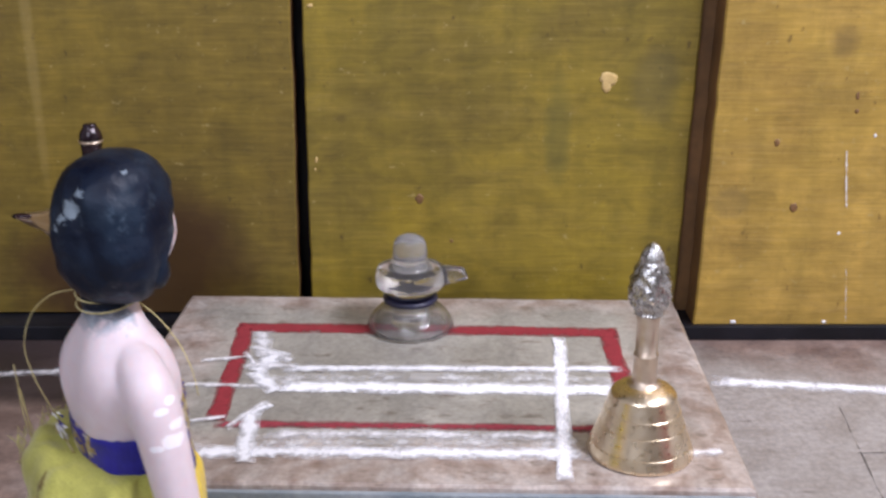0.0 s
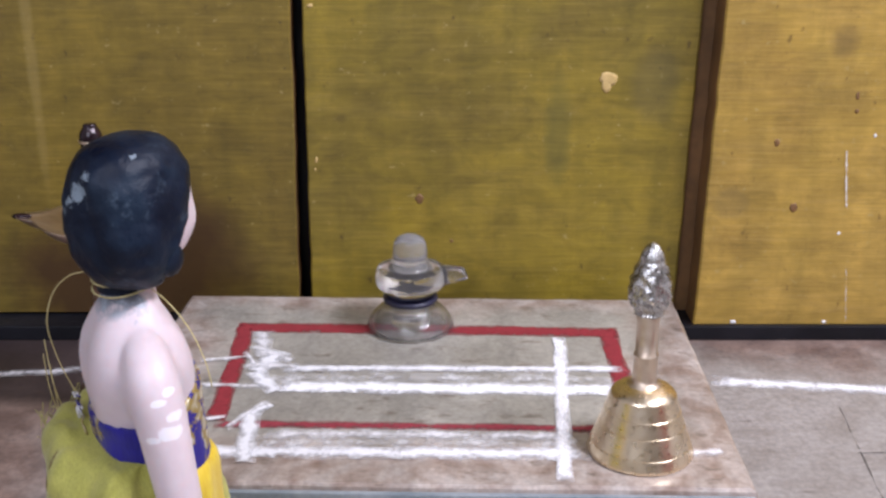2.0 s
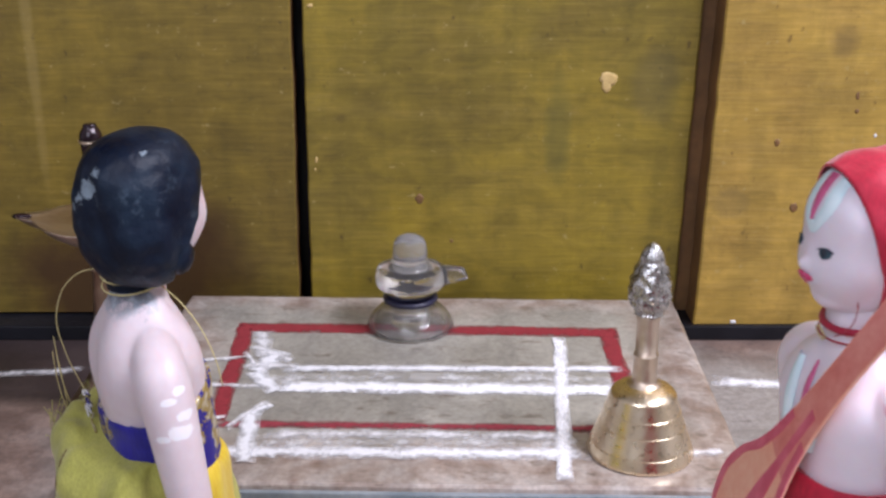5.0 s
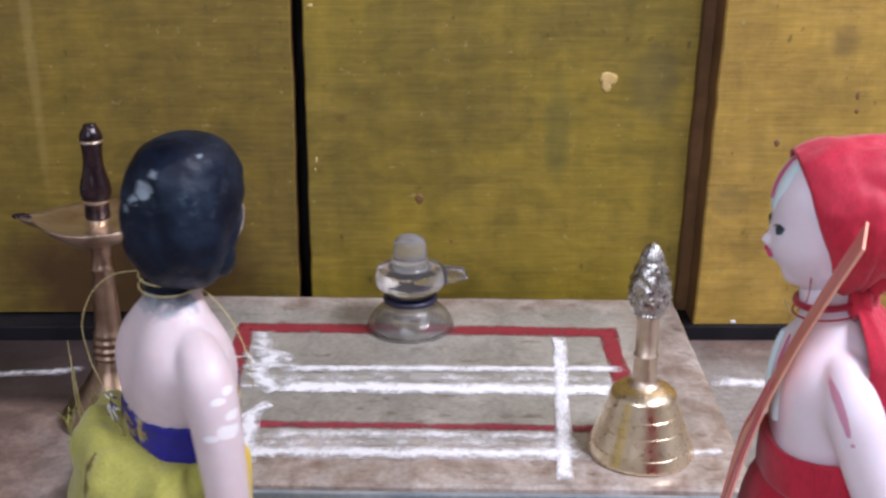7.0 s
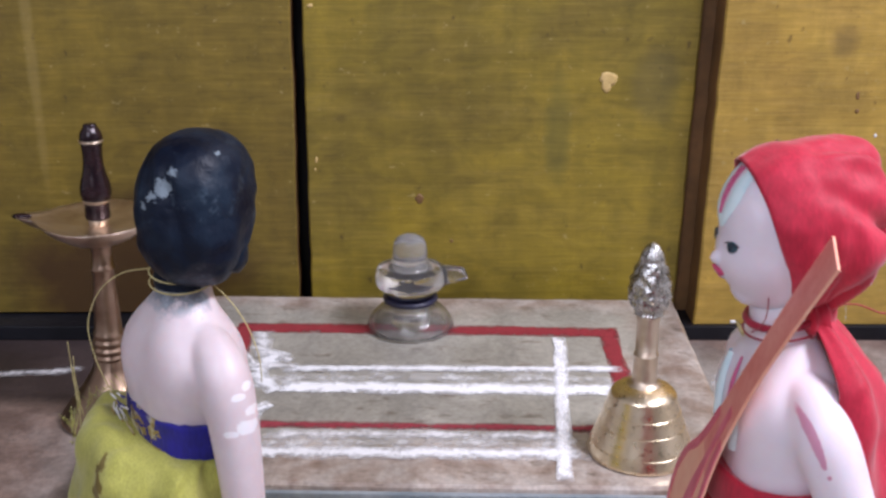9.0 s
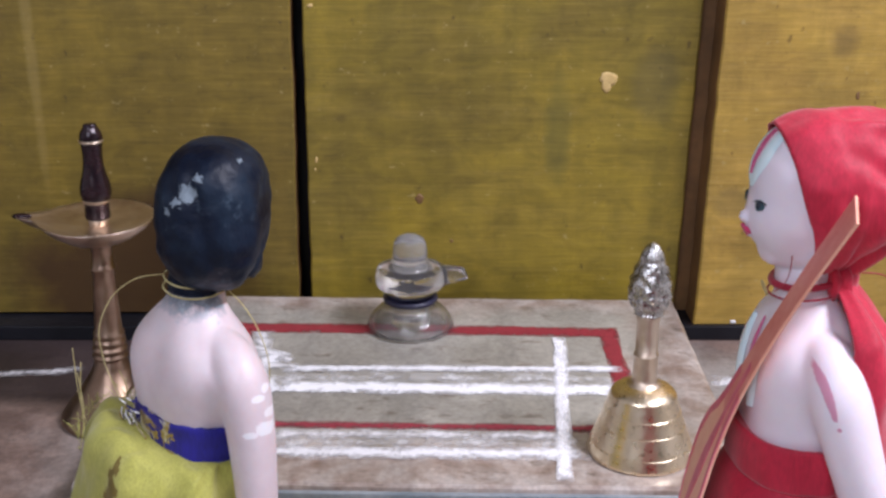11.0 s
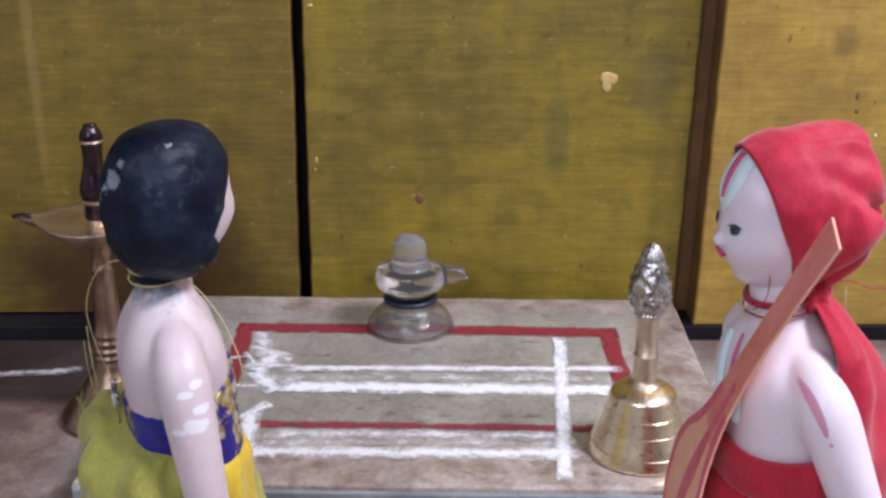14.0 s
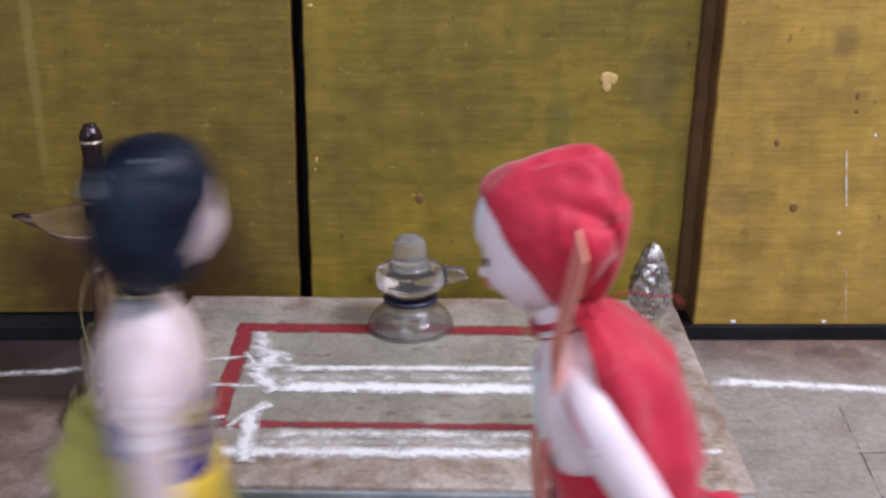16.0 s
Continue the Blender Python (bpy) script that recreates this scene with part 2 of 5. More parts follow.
def worn_spots(nt, places, scale, rag, stretch=1.0, deep=1.0):
    """A mask of ragged spots round the given places: (x, y, z), radius."""
    v = coords(nt, (deep, 1, stretch))
    n = noise_of(nt, coords(nt), scale, 4.0, 0.7)
    total = None
    for p, r in places:
        d = nt.nodes.new("ShaderNodeVectorMath")
        d.operation = "DISTANCE"
        nt.links.new(v, d.inputs[0])
        d.inputs[1].default_value = (p[0] * deep, p[1], p[2] * stretch)
        k = calc(nt, "ADD", calc(nt, "DIVIDE", d.outputs["Value"], r), calc(nt, "MULTIPLY_ADD", n, rag, -rag / 2))
        k = ramp(nt, k, [(0.80, (1, 1, 1)), (1.0, (0, 0, 0))])
        total = k if total is None else calc(nt, "MAXIMUM", total, k)
    return total


FLECKS = (((0.0148, -0.0134, 0.2300), 0.0034), ((0.0118, -0.0155, 0.2262), 0.0024), ((0.0165, -0.0095, 0.2355), 0.0020), ((0.0190, 0.0066, 0.2412), 0.0014), ((0.0215, -0.0020, 0.2195), 0.0012), ((0.0235, 0.0010, 0.2200), 0.0018), ((0.0245, 0.0020, 0.2150), 0.0016), ((0.0090, -0.0180, 0.2230), 0.0015))
SCUFFS = (((0.0440, 0.0010, 0.1440), 0.0058), ((0.0425, -0.0050, 0.1425), 0.0035), ((0.0430, 0.0030, 0.1500), 0.0040), ((0.0420, -0.0020, 0.1560), 0.0030), ((0.0415, 0.0030, 0.1590), 0.0036))


def doll_skin():
    """Pale pink plastic with white scuffs on one arm and blue hair paint run down the nape."""
    m = plain("pale_doll_plastic", (0.63, 0.53, 0.555), (0.69, 0.585, 0.61), 30, 0.42, 0.0, 0.0002, 0.12, 6, 0.05, 0.4)
    nt = m.node_tree
    b = nt.nodes["Principled BSDF"]
    col = b.inputs["Base Color"].links[0].from_socket
    col = mix(nt, calc(nt, "MULTIPLY", worn_spots(nt, SCUFFS, 260, 1.3, 2.0), 0.8), col, (0.86, 0.85, 0.88))
    v = coords(nt)
    sep = nt.nodes.new("ShaderNodeSeparateXYZ")
    nt.links.new(v, sep.inputs[0])
    n = noise_of(nt, v, 170, 4.0, 0.7)
    up = calc(nt, "MULTIPLY_ADD", sep.outputs[2], 150.0, -26.7)
    back = calc(nt, "MULTIPLY_ADD", sep.outputs[1], -260.0, 1.5)
    k = calc(nt, "ADD", calc(nt, "MINIMUM", up, back), calc(nt, "MULTIPLY_ADD", n, 2.6, -1.3))
    low = calc(nt, "LESS_THAN", sep.outputs[2], 0.192)
    col = mix(nt, calc(nt, "MULTIPLY", ramp(nt, k, [(0.1, (0, 0, 0)), (0.7, (0.85, 0.85, 0.85))]), low), col, ramp(nt, n, [(0.4, (0.03, 0.06, 0.09)), (0.62, (0.30, 0.36, 0.42))]))
    nt.links.new(col, b.inputs["Base Color"])
    return m


STROKES = tuple(((-0.0430, 0.0069 - 0.0054 * k / 35, 0.1742 - 0.0200 * k / 35), 0.0007 + 0.0010 * math.sin(math.pi * (k + 1) / 37)) for k in range(36)) + (((-0.0440, 0.0002, 0.1510), 0.0008),)


def white_doll_skin():
    """White plastic with a pink brush stroke down the upper arm."""
    m = plain("white_doll_plastic", (0.79, 0.705, 0.78), (0.84, 0.75, 0.825), 30, 0.42, 0.0, 0.0002, 0.12, 6, 0.05, 0.4)
    nt = m.node_tree
    b = nt.nodes["Principled BSDF"]
    col = b.inputs["Base Color"].links[0].from_socket
    col = mix(nt, calc(nt, "MULTIPLY", worn_spots(nt, STROKES, 500, 0.6, 1.0, 0.08), 0.75), col, (0.60, 0.16, 0.30))
    nt.links.new(col, b.inputs["Base Color"])
    return m


def hair_material():
    m, nt, b = nodes("blue_black_hair_paint")
    v = coords(nt)
    big = noise_of(nt, v, 55.0, 4.0, 0.6)
    fine = noise_of(nt, v, 420.0, 4.0, 0.65)
    worn = noise_of(nt, v, 95.0, 6.0, 0.72)
    col = ramp(nt, big, [(0.35, (0.0012, 0.0030, 0.0105)), (0.52, (0.0032, 0.0078, 0.0205)), (0.72, (0.0100, 0.0205, 0.0385))])
    col = mix(nt, ramp(nt, worn, [(0.59, (0, 0, 0)), (0.74, (0.34, 0.34, 0.34))]), col, (0.12, 0.17, 0.22))
    col = mix(nt, calc(nt, "MULTIPLY", worn_spots(nt, FLECKS, 620, 3.4), 0.7), col, (0.26, 0.32, 0.37))
    nt.links.new(col, b.inputs["Base Color"])
    nt.links.new(calc(nt, "MULTIPLY_ADD", big, 0.4, 0.25), b.inputs["Roughness"])
    b.inputs["Specular IOR Level"].default_value = 0.22
    bump(nt, b, calc(nt, "ADD", big, calc(nt, "MULTIPLY", fine, 0.06)), 0.45, 0.004)
    return m


def cloth(name, c1, c2, weave, rough, sheen, relief=0.4):
    m, nt, b = nodes(name)
    v = coords(nt)
    big = noise_of(nt, v, 60.0, 4.0)
    thread = noise_of(nt, coords(nt, (1, 1, 0.25)), weave, 2.0)
    col = ramp(nt, big, [(0.32, c1), (0.68, c2)])
    col = mix(nt, 0.2, col, ramp(nt, thread, [(0.3, (0.15, 0.15, 0.15)), (0.7, (0.85, 0.85, 0.85))]), "OVERLAY")
    nt.links.new(col, b.inputs["Base Color"])
    b.inputs["Roughness"].default_value = rough
    b.inputs["Sheen Weight"].default_value = sheen
    b.inputs["Specular IOR Level"].default_value = 0.28
    bump(nt, b, calc(nt, "ADD", big, calc(nt, "MULTIPLY", thread, 0.3)), relief, 0.0012)
    return m


def brocade_material():
    m, nt, b = nodes("blue_gold_brocade")
    v = coords(nt)
    n = noise_of(nt, v, 95.0, 3.0, 0.6, 1.2)
    w = noise_of(nt, v, 170.0, 2.0, 0.5, 0.6)
    pat = calc(nt, "MULTIPLY", calc(nt, "GREATER_THAN", n, 0.47), calc(nt, "GREATER_THAN", w, 0.42))
    col = mix(nt, pat, (0.022, 0.014, 0.20), mix(nt, ramp(nt, w, [(0.5, (0, 0, 0)), (0.6, (1, 1, 1))]), (0.42, 0.31, 0.10), (0.66, 0.62, 0.50)))
    nt.links.new(col, b.inputs["Base Color"])
    nt.links.new(calc(nt, "MULTIPLY", pat, 0.6), b.inputs["Metallic"])
    b.inputs["Roughness"].default_value = 0.5
    bump(nt, b, n, 0.5, 0.001)
    return m


SKIN = doll_skin()
WHITE_SKIN = white_doll_skin()
HAIR = hair_material()
BLUE = cloth("blue_cloth", (0.010, 0.008, 0.16), (0.022, 0.016, 0.30), 900, 0.65, 0.2)
BROCADE = brocade_material()
LIME = cloth("lime_net_cloth", (0.335, 0.325, 0.062), (0.45, 0.43, 0.105), 1200, 0.6, 0.3, 0.03)
YELLOW = cloth("yellow_satin", (0.62, 0.42, 0.02), (0.78, 0.58, 0.06), 800, 0.42, 0.2)
RED = cloth("red_satin", (0.44, 0.010, 0.036), (0.56, 0.020, 0.055), 900, 0.58, 0.3, 0.10)
DARK_RED = cloth("crimson_cord", (0.28, 0.01, 0.03), (0.38, 0.015, 0.045), 900, 0.55, 0.2)
THREAD = plain("yellow_thread", (0.50, 0.42, 0.18), (0.64, 0.56, 0.28), 300, 0.7)
PINK = plain("pink_paint", (0.55, 0.09, 0.22), (0.66, 0.14, 0.30), 150, 0.5)
LIP = plain("lip_paint", (0.58, 0.035, 0.14), (0.64, 0.06, 0.18), 200, 0.35)
EYE_PAINT = plain("eye_paint", (0.02, 0.025, 0.04), (0.05, 0.075, 0.10), 200, 0.2)
IRIS = plain("teal_eye_paint", (0.025, 0.060, 0.085), (0.05, 0.105, 0.13), 300, 0.25)
MARK_WHITE = plain("white_mark", (0.66, 0.83, 0.89), (0.76, 0.89, 0.93), 100, 0.4)
PAPER = plain("orange_paper", (0.86, 0.41, 0.285), (0.90, 0.49, 0.35), 45, 0.6, 0.0, 0.0003, 0.2)
PAPER_WASH = plain("pink_paper_wash", (0.70, 0.20, 0.17), (0.78, 0.30, 0.25), 60, 0.6)
PAPER_LINE = plain("magenta_brush", (0.62, 0.085, 0.15), (0.72, 0.15, 0.22), 120, 0.55)
UNDERSKIRT = cloth("brown_underskirt", (0.15, 0.105, 0.020), (0.21, 0.15, 0.03), 900, 0.7, 0.1)

CRACK = powder("crack_dirt", (0.10, 0.085, 0.075), 0.75, 300)
CHIPWOOD = plain("bare_pale_wood", (0.50, 0.34, 0.12), (0.62, 0.44, 0.18), 120, 0.7)
CHALK_FAINT = powder("faint_chalk_dust", (0.86, 0.86, 0.88), 0.34, 320)

# ---- mesh helpers ----
def finish(name, bm, mats, parent=None, label="", smooth=True, m=None):
    me = bpy.data.meshes.new(name)
    bmesh.ops.recalc_face_normals(bm, faces=bm.faces[:])
    bm.to_mesh(me)
    bm.free()
    for mt in mats if isinstance(mats, (list, tuple)) else [mats]:
        me.materials.append(mt)
    if smooth:
        for p in me.polygons:
            p.use_smooth = True
    ob = new(name, me)
    if parent:
        ob.parent = parent
    if m:
        ob.matrix_basis = m
    if label:
        ob["label"] = label
    return ob


def part(name, bm, material, parent, label="", smooth=True, m=None):
    return finish(name, bm, material, parent, label, smooth, m)


def skin_rings(bm, loops, idx=0, closed=True, cap=(True, True)):
    """Faces between successive loops of points."""
    vs = [[bm.verts.new(p) for p in loop] for loop in loops]
    for a, b in zip(vs, vs[1:]):
        n = len(a)
        for i in range(n if closed else n - 1):
            j = (i + 1) % n
            bm.faces.new((a[i], a[j], b[j], b[i])).material_index = idx
    if closed:
        if cap[0]:
            bm.faces.new(vs[0][::-1]).material_index = idx
        if cap[1]:
            bm.faces.new(vs[-1]).material_index = idx
    return vs


def oval(cx, cy, z, rx, ry, n=32, p=2.0, wave=None):
    out = []
    for i in range(n):
        a = 2 * math.pi * i / n
        c, s = math.cos(a), math.sin(a)
        k = (abs(c) ** p + abs(s) ** p) ** (-1 / p)
        if wave:
            k *= 1 + wave(a, z)
        out.append((cx + rx * k * c, cy + ry * k * s, z))
    return out


def loft(bm, rings, idx=0, n=32, p=2.0, wave=None, cap=(True, True)):
    """rings: (cx, cy, z, rx, ry)."""
    return skin_rings(bm, [oval(*r, n=n, p=p, wave=wave) for r in rings], idx, True, cap)


def smooth_rows(rows, steps):
    """Rows of numbers, made finer by Catmull-Rom."""
    a = np.array(rows, float)
    out = []
    for i in range(len(a) - 1):
        p0, p1, p2, p3 = a[max(i - 1, 0)], a[i], a[i + 1], a[min(i + 2, len(a) - 1)]
        for k in range(steps):
            t = k / steps
            out.append(0.5 * (2 * p1 + (p2 - p0) * t + (2 * p0 - 5 * p1 + 4 * p2 - p3) * t ** 2 + (3 * p1 - p0 - 3 * p2 + p3) * t ** 3))
    out.append(a[-1])
    return [tuple(r) for r in out]


def lathe(bm, profile, idx=0, n=48, cx=0, cy=0, cap=(True, True)):
    """profile: (radius, z)."""
    return skin_rings(bm, [oval(cx, cy, z, max(r, 1e-5), max(r, 1e-5), n) for r, z in profile], idx, True, cap)


def tube(bm, pts, r, idx=0, n=8, taper=None):
    pts = [Vector(p) for p in pts]
    loops = []
    side = None
    for i, p in enumerate(pts):
        d = (pts[min(i + 1, len(pts) - 1)] - pts[max(i - 1, 0)]).normalized()
        u = d.cross(Vector((0, 0, 1)) if abs(d.z) < 0.9 else Vector((1, 0, 0))).normalized()
        if side is not None:
            u = (side - d * side.dot(d)).normalized()
        side = u
        w = d.cross(u)
        k = r if taper is None else taper[i]
        loops.append([p + (u * math.cos(2 * math.pi * j / n) + w * math.sin(2 * math.pi * j / n)) * k for j in range(n)])
    skin_rings(bm, loops, idx)


def ball(bm, c, r, idx=0, nu=24, nv=14, shape=None):
    loops = []
    for i in range(nv + 1):
        t = math.pi * min(max(i / nv, 0.02), 0.98)
        loop = []
        for j in range(nu):
            a = 2 * math.pi * j / nu
            d = Vector((math.sin(t) * math.cos(a), math.sin(t) * math.sin(a), -math.cos(t)))
            k = shape(d) if shape else 1.0
            loop.append((c[0] + r[0] * d.x * k, c[1] + r[1] * d.y * k, c[2] + r[2] * d.z * k))
        loops.append(loop)
    skin_rings(bm, loops, idx)


def box(bm, x0, x1, y0, y1, z0, z1, idx=0, bevel=0.0):
    g = bmesh.ops.create_cube(bm, size=1)
    for v in g["verts"]:
        v.co = ((x0 + x1) / 2 + v.co.x * (x1 - x0), (y0 + y1) / 2 + v.co.y * (y1 - y0), (z0 + z1) / 2 + v.co.z * (z1 - z0))
    faces = {f for v in g["verts"] for f in v.link_faces}
    for f in faces:
        f.material_index = idx
    if bevel:
        edges = list({e for v in g["verts"] for e in v.link_edges})
        for f in bmesh.ops.bevel(bm, geom=edges, offset=bevel, segments=2, affect="EDGES", profile=0.6)["faces"]:
            f.material_index = idx


def thing(name, label, category, m, group=""):
    ob = new(name)
    ob.empty_display_size = 0.02
    ob.matrix_basis = m
    return tagged(ob, label, category, group)


# ---- the setting ----
def setting():
    bm = bmesh.new()
    box(bm, -1.5, 1.5, -2.0, 1.2, -0.06, 0.0)
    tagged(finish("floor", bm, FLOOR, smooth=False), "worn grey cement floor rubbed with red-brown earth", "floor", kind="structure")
    bm = bmesh.new()
    box(bm, -1.5, 1.5, 0.80, 0.90, 0.0, 2.2)
    wall = tagged(finish("wall_back", bm, BLACK_WOOD, smooth=False), "dark backing behind tall yellow painted planks", "wall", kind="structure")
    # walls and ceiling out of view, added to close the room and bounce light
    for name, b in (("wall_left", (-1.6, -1.5, -2.0, 1.2, 0, 2.2)), ("wall_right", (1.5, 1.6, -2.0, 1.2, 0, 2.2)), ("wall_behind", (-1.6, 1.6, -2.1, -2.0, 0, 2.2))):
        bm = bmesh.new()
        box(bm, *b)
        tagged(finish(name, bm, PLASTER, smooth=False), "unseen pale plastered wall added to close the room", "wall", kind="structure")
    bm = bmesh.new()
    box(bm, -1.6, 1.6, -2.1, 1.2, 2.2, 2.3)
    tagged(finish("ceiling", bm, PLASTER, smooth=False), "unseen pale plastered ceiling added to close the room", "ceiling", kind="structure")
    # black sill under the planks: a low strip in front, its top running back under them
    bm = bmesh.new()
    box(bm, -1.5, 1.5, 0.747, 0.80, 0.0, 0.0115, bevel=0.0012)
    tagged(finish("baseboard", bm, BLACK_WOOD, smooth=False), "black painted wooden sill along the floor", "sill", kind="structure")
    # planks: left and right edge at the bottom and at the top, front face, bottom, thickness
    for x0, x0t, x1, x1t, y, z0, th, mt, label in (
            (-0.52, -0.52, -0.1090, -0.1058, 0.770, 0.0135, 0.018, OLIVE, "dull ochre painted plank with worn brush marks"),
            (-0.0995, -0.0975, 0.1752, 0.1800, 0.770, 0.0135, 0.018, OCHRE, "ochre painted plank with a pale knot and stains"),
            (0.1866, 0.1910, 0.56, 0.56, 0.751, 0.0118, 0.026, HONEY, "honey-yellow painted plank with fine grain and knots"),
            (0.172, 0.176, 0.205, 0.209, 0.7775, 0.012, 0.010, BROWN_WOOD, "dark brown batten in the joint")):
        n, top = 90, 2.15
        left, right = [], []
        for i in range(n + 1):
            t = i / n
            t = t * t
            z = z0 + (top - z0) * t
            k = (z - z0) / 0.235
            wob = 0.0009
            a = x0 + (x0t - x0) * k + wob * noise.noise((z * 60, x0 * 50, 1)) + 0.5 * wob * noise.noise((z * 220, x0, 3))
            b = x1 + (x1t - x1) * k + wob * noise.noise((z * 55, x1 * 50, 7)) + 0.5 * wob * noise.noise((z * 220, x1, 9))
            left.append((a, z))
            right.append((b, z))
        bm = bmesh.new()
        loops = []
        for (a, z), (b, _) in zip(left, right):
            loops.append([(a, y + 0.0012, z), (a + 0.0012, y, z), (b - 0.0012, y, z), (b, y + 0.0012, z), (b, y + th, z), (a, y + th, z)])
        skin_rings(bm, loops, 0)
        bm.normal_update()
        for f in bm.faces:
            if abs(f.normal.x) > 0.9:
                f.material_index = 1
        finish("plank", bm, [mt, BROWN_WOOD], wall, label, smooth=False)
    # pale chip and dark knots in the planks
    for x, z, y, rx, rz, mt in ((0.1174, 0.192, 0.770, 0.0065, 0.0050, CHIPWOOD), (0.1160, 0.187, 0.770, 0.0035, 0.0045, CHIPWOOD),
                                (-0.0174, 0.1035, 0.770, 0.0030, 0.0034, BROWN_WOOD), (0.2348, 0.1508, 0.751, 0.0020, 0.0026, BROWN_WOOD),
                                (0.2515, 0.1026, 0.751, 0.0028, 0.0032, BROWN_WOOD), (0.2874, 0.1838, 0.751, 0.0012, 0.0028, BROWN_WOOD), (0.2883, 0.1731, 0.751, 0.0014, 0.0016, BROWN_WOOD),
                                (0.0063, 0.0706, 0.770, 0.0014, 0.0012, BROWN_WOOD), (0.2158, 0.0135, 0.751, 0.0022, 0.0014, CHIP), (0.2835, 0.0136, 0.751, 0.0018, 0.0012, CHIP), (0.2863, 0.0833, 0.751, 0.0011, 0.0011, CHIP),
                                (0.3032, 0.1557, 0.751, 0.0010, 0.0013, CHIP), (-0.0917, 0.1330, 0.770, 0.0010, 0.0024, CHIPWOOD), (-0.0928, 0.1258, 0.770, 0.0007, 0.0011, CHIPWOOD), (-0.0921, 0.2430, 0.770, 0.0020, 0.0013, CHIPWOOD)):
        bm = bmesh.new()
        loop = []
        for i in range(16):
            a = 2 * math.pi * i / 16
            k = 1 + 0.35 * noise.noise((math.cos(a) * 1.3 + x * 90, math.sin(a) * 1.3, z * 70))
            loop.append((x + rx * k * math.cos(a), z + rz * k * math.sin(a)))
        skin_rings(bm, [[(p, y + 0.0006, q) for p, q in loop], [(p, y - 0.0003, q) for p, q in loop], [(x + (p - x) * 0.6, y - 0.0005, z + (q - z) * 0.6) for p, q in loop]])
        finish("knot", bm, mt, wall)
    # chalk ticks on the right plank
    for xa, za, xb, zb, w, mt in ((0.2892, 0.1010, 0.2839, 0.1469, 0.0026, CHALK_THIN), (0.2997, 0.0127, 0.2945, 0.0586, 0.0026, CHALK_FAINT)):
        band("chalk_tick", (xa, 0.7505, za), (xb, 0.7505, zb), w, mt, wall, (0, -1, 0))
    return wall


def band(name, a, b, width, mt, parent=None, up=(0, 0, 1), label="", wobble=0.0, lift=0.0003, seed=0):
    """A thin heaped band from a to b lying on the surface whose outward direction is up."""
    a, b, up = Vector(a), Vector(b), Vector(up)
    d = b - a
    ln = d.length
    x = d.normalized()
    y = up.cross(x)
    n = max(8, int(ln / 0.004))
    bm = bmesh.new()
    loops = []
    for i in range(n + 1):
        s = ln * i / n
        o = wobble * noise.noise((s * 30, seed, 0.5)) + 0.5 * wobble * noise.noise((s * 90, seed, 4.5))
        w = width / 2 * (1 + (0.25 * noise.noise((s * 40, seed + 9, 2)) if wobble else 0))
        loops.append([(s, o + w * q, lift + 0.0004 * (1 - q * q)) for q in (-1, -0.5, 0, 0.5, 1)])
    skin_rings(bm, loops, 0, closed=False)
    m = Matrix.Translation(a) @ Matrix((x, y, up)).transposed().to_4x4()
    return finish(name, bm, mt, parent, label, True, m)


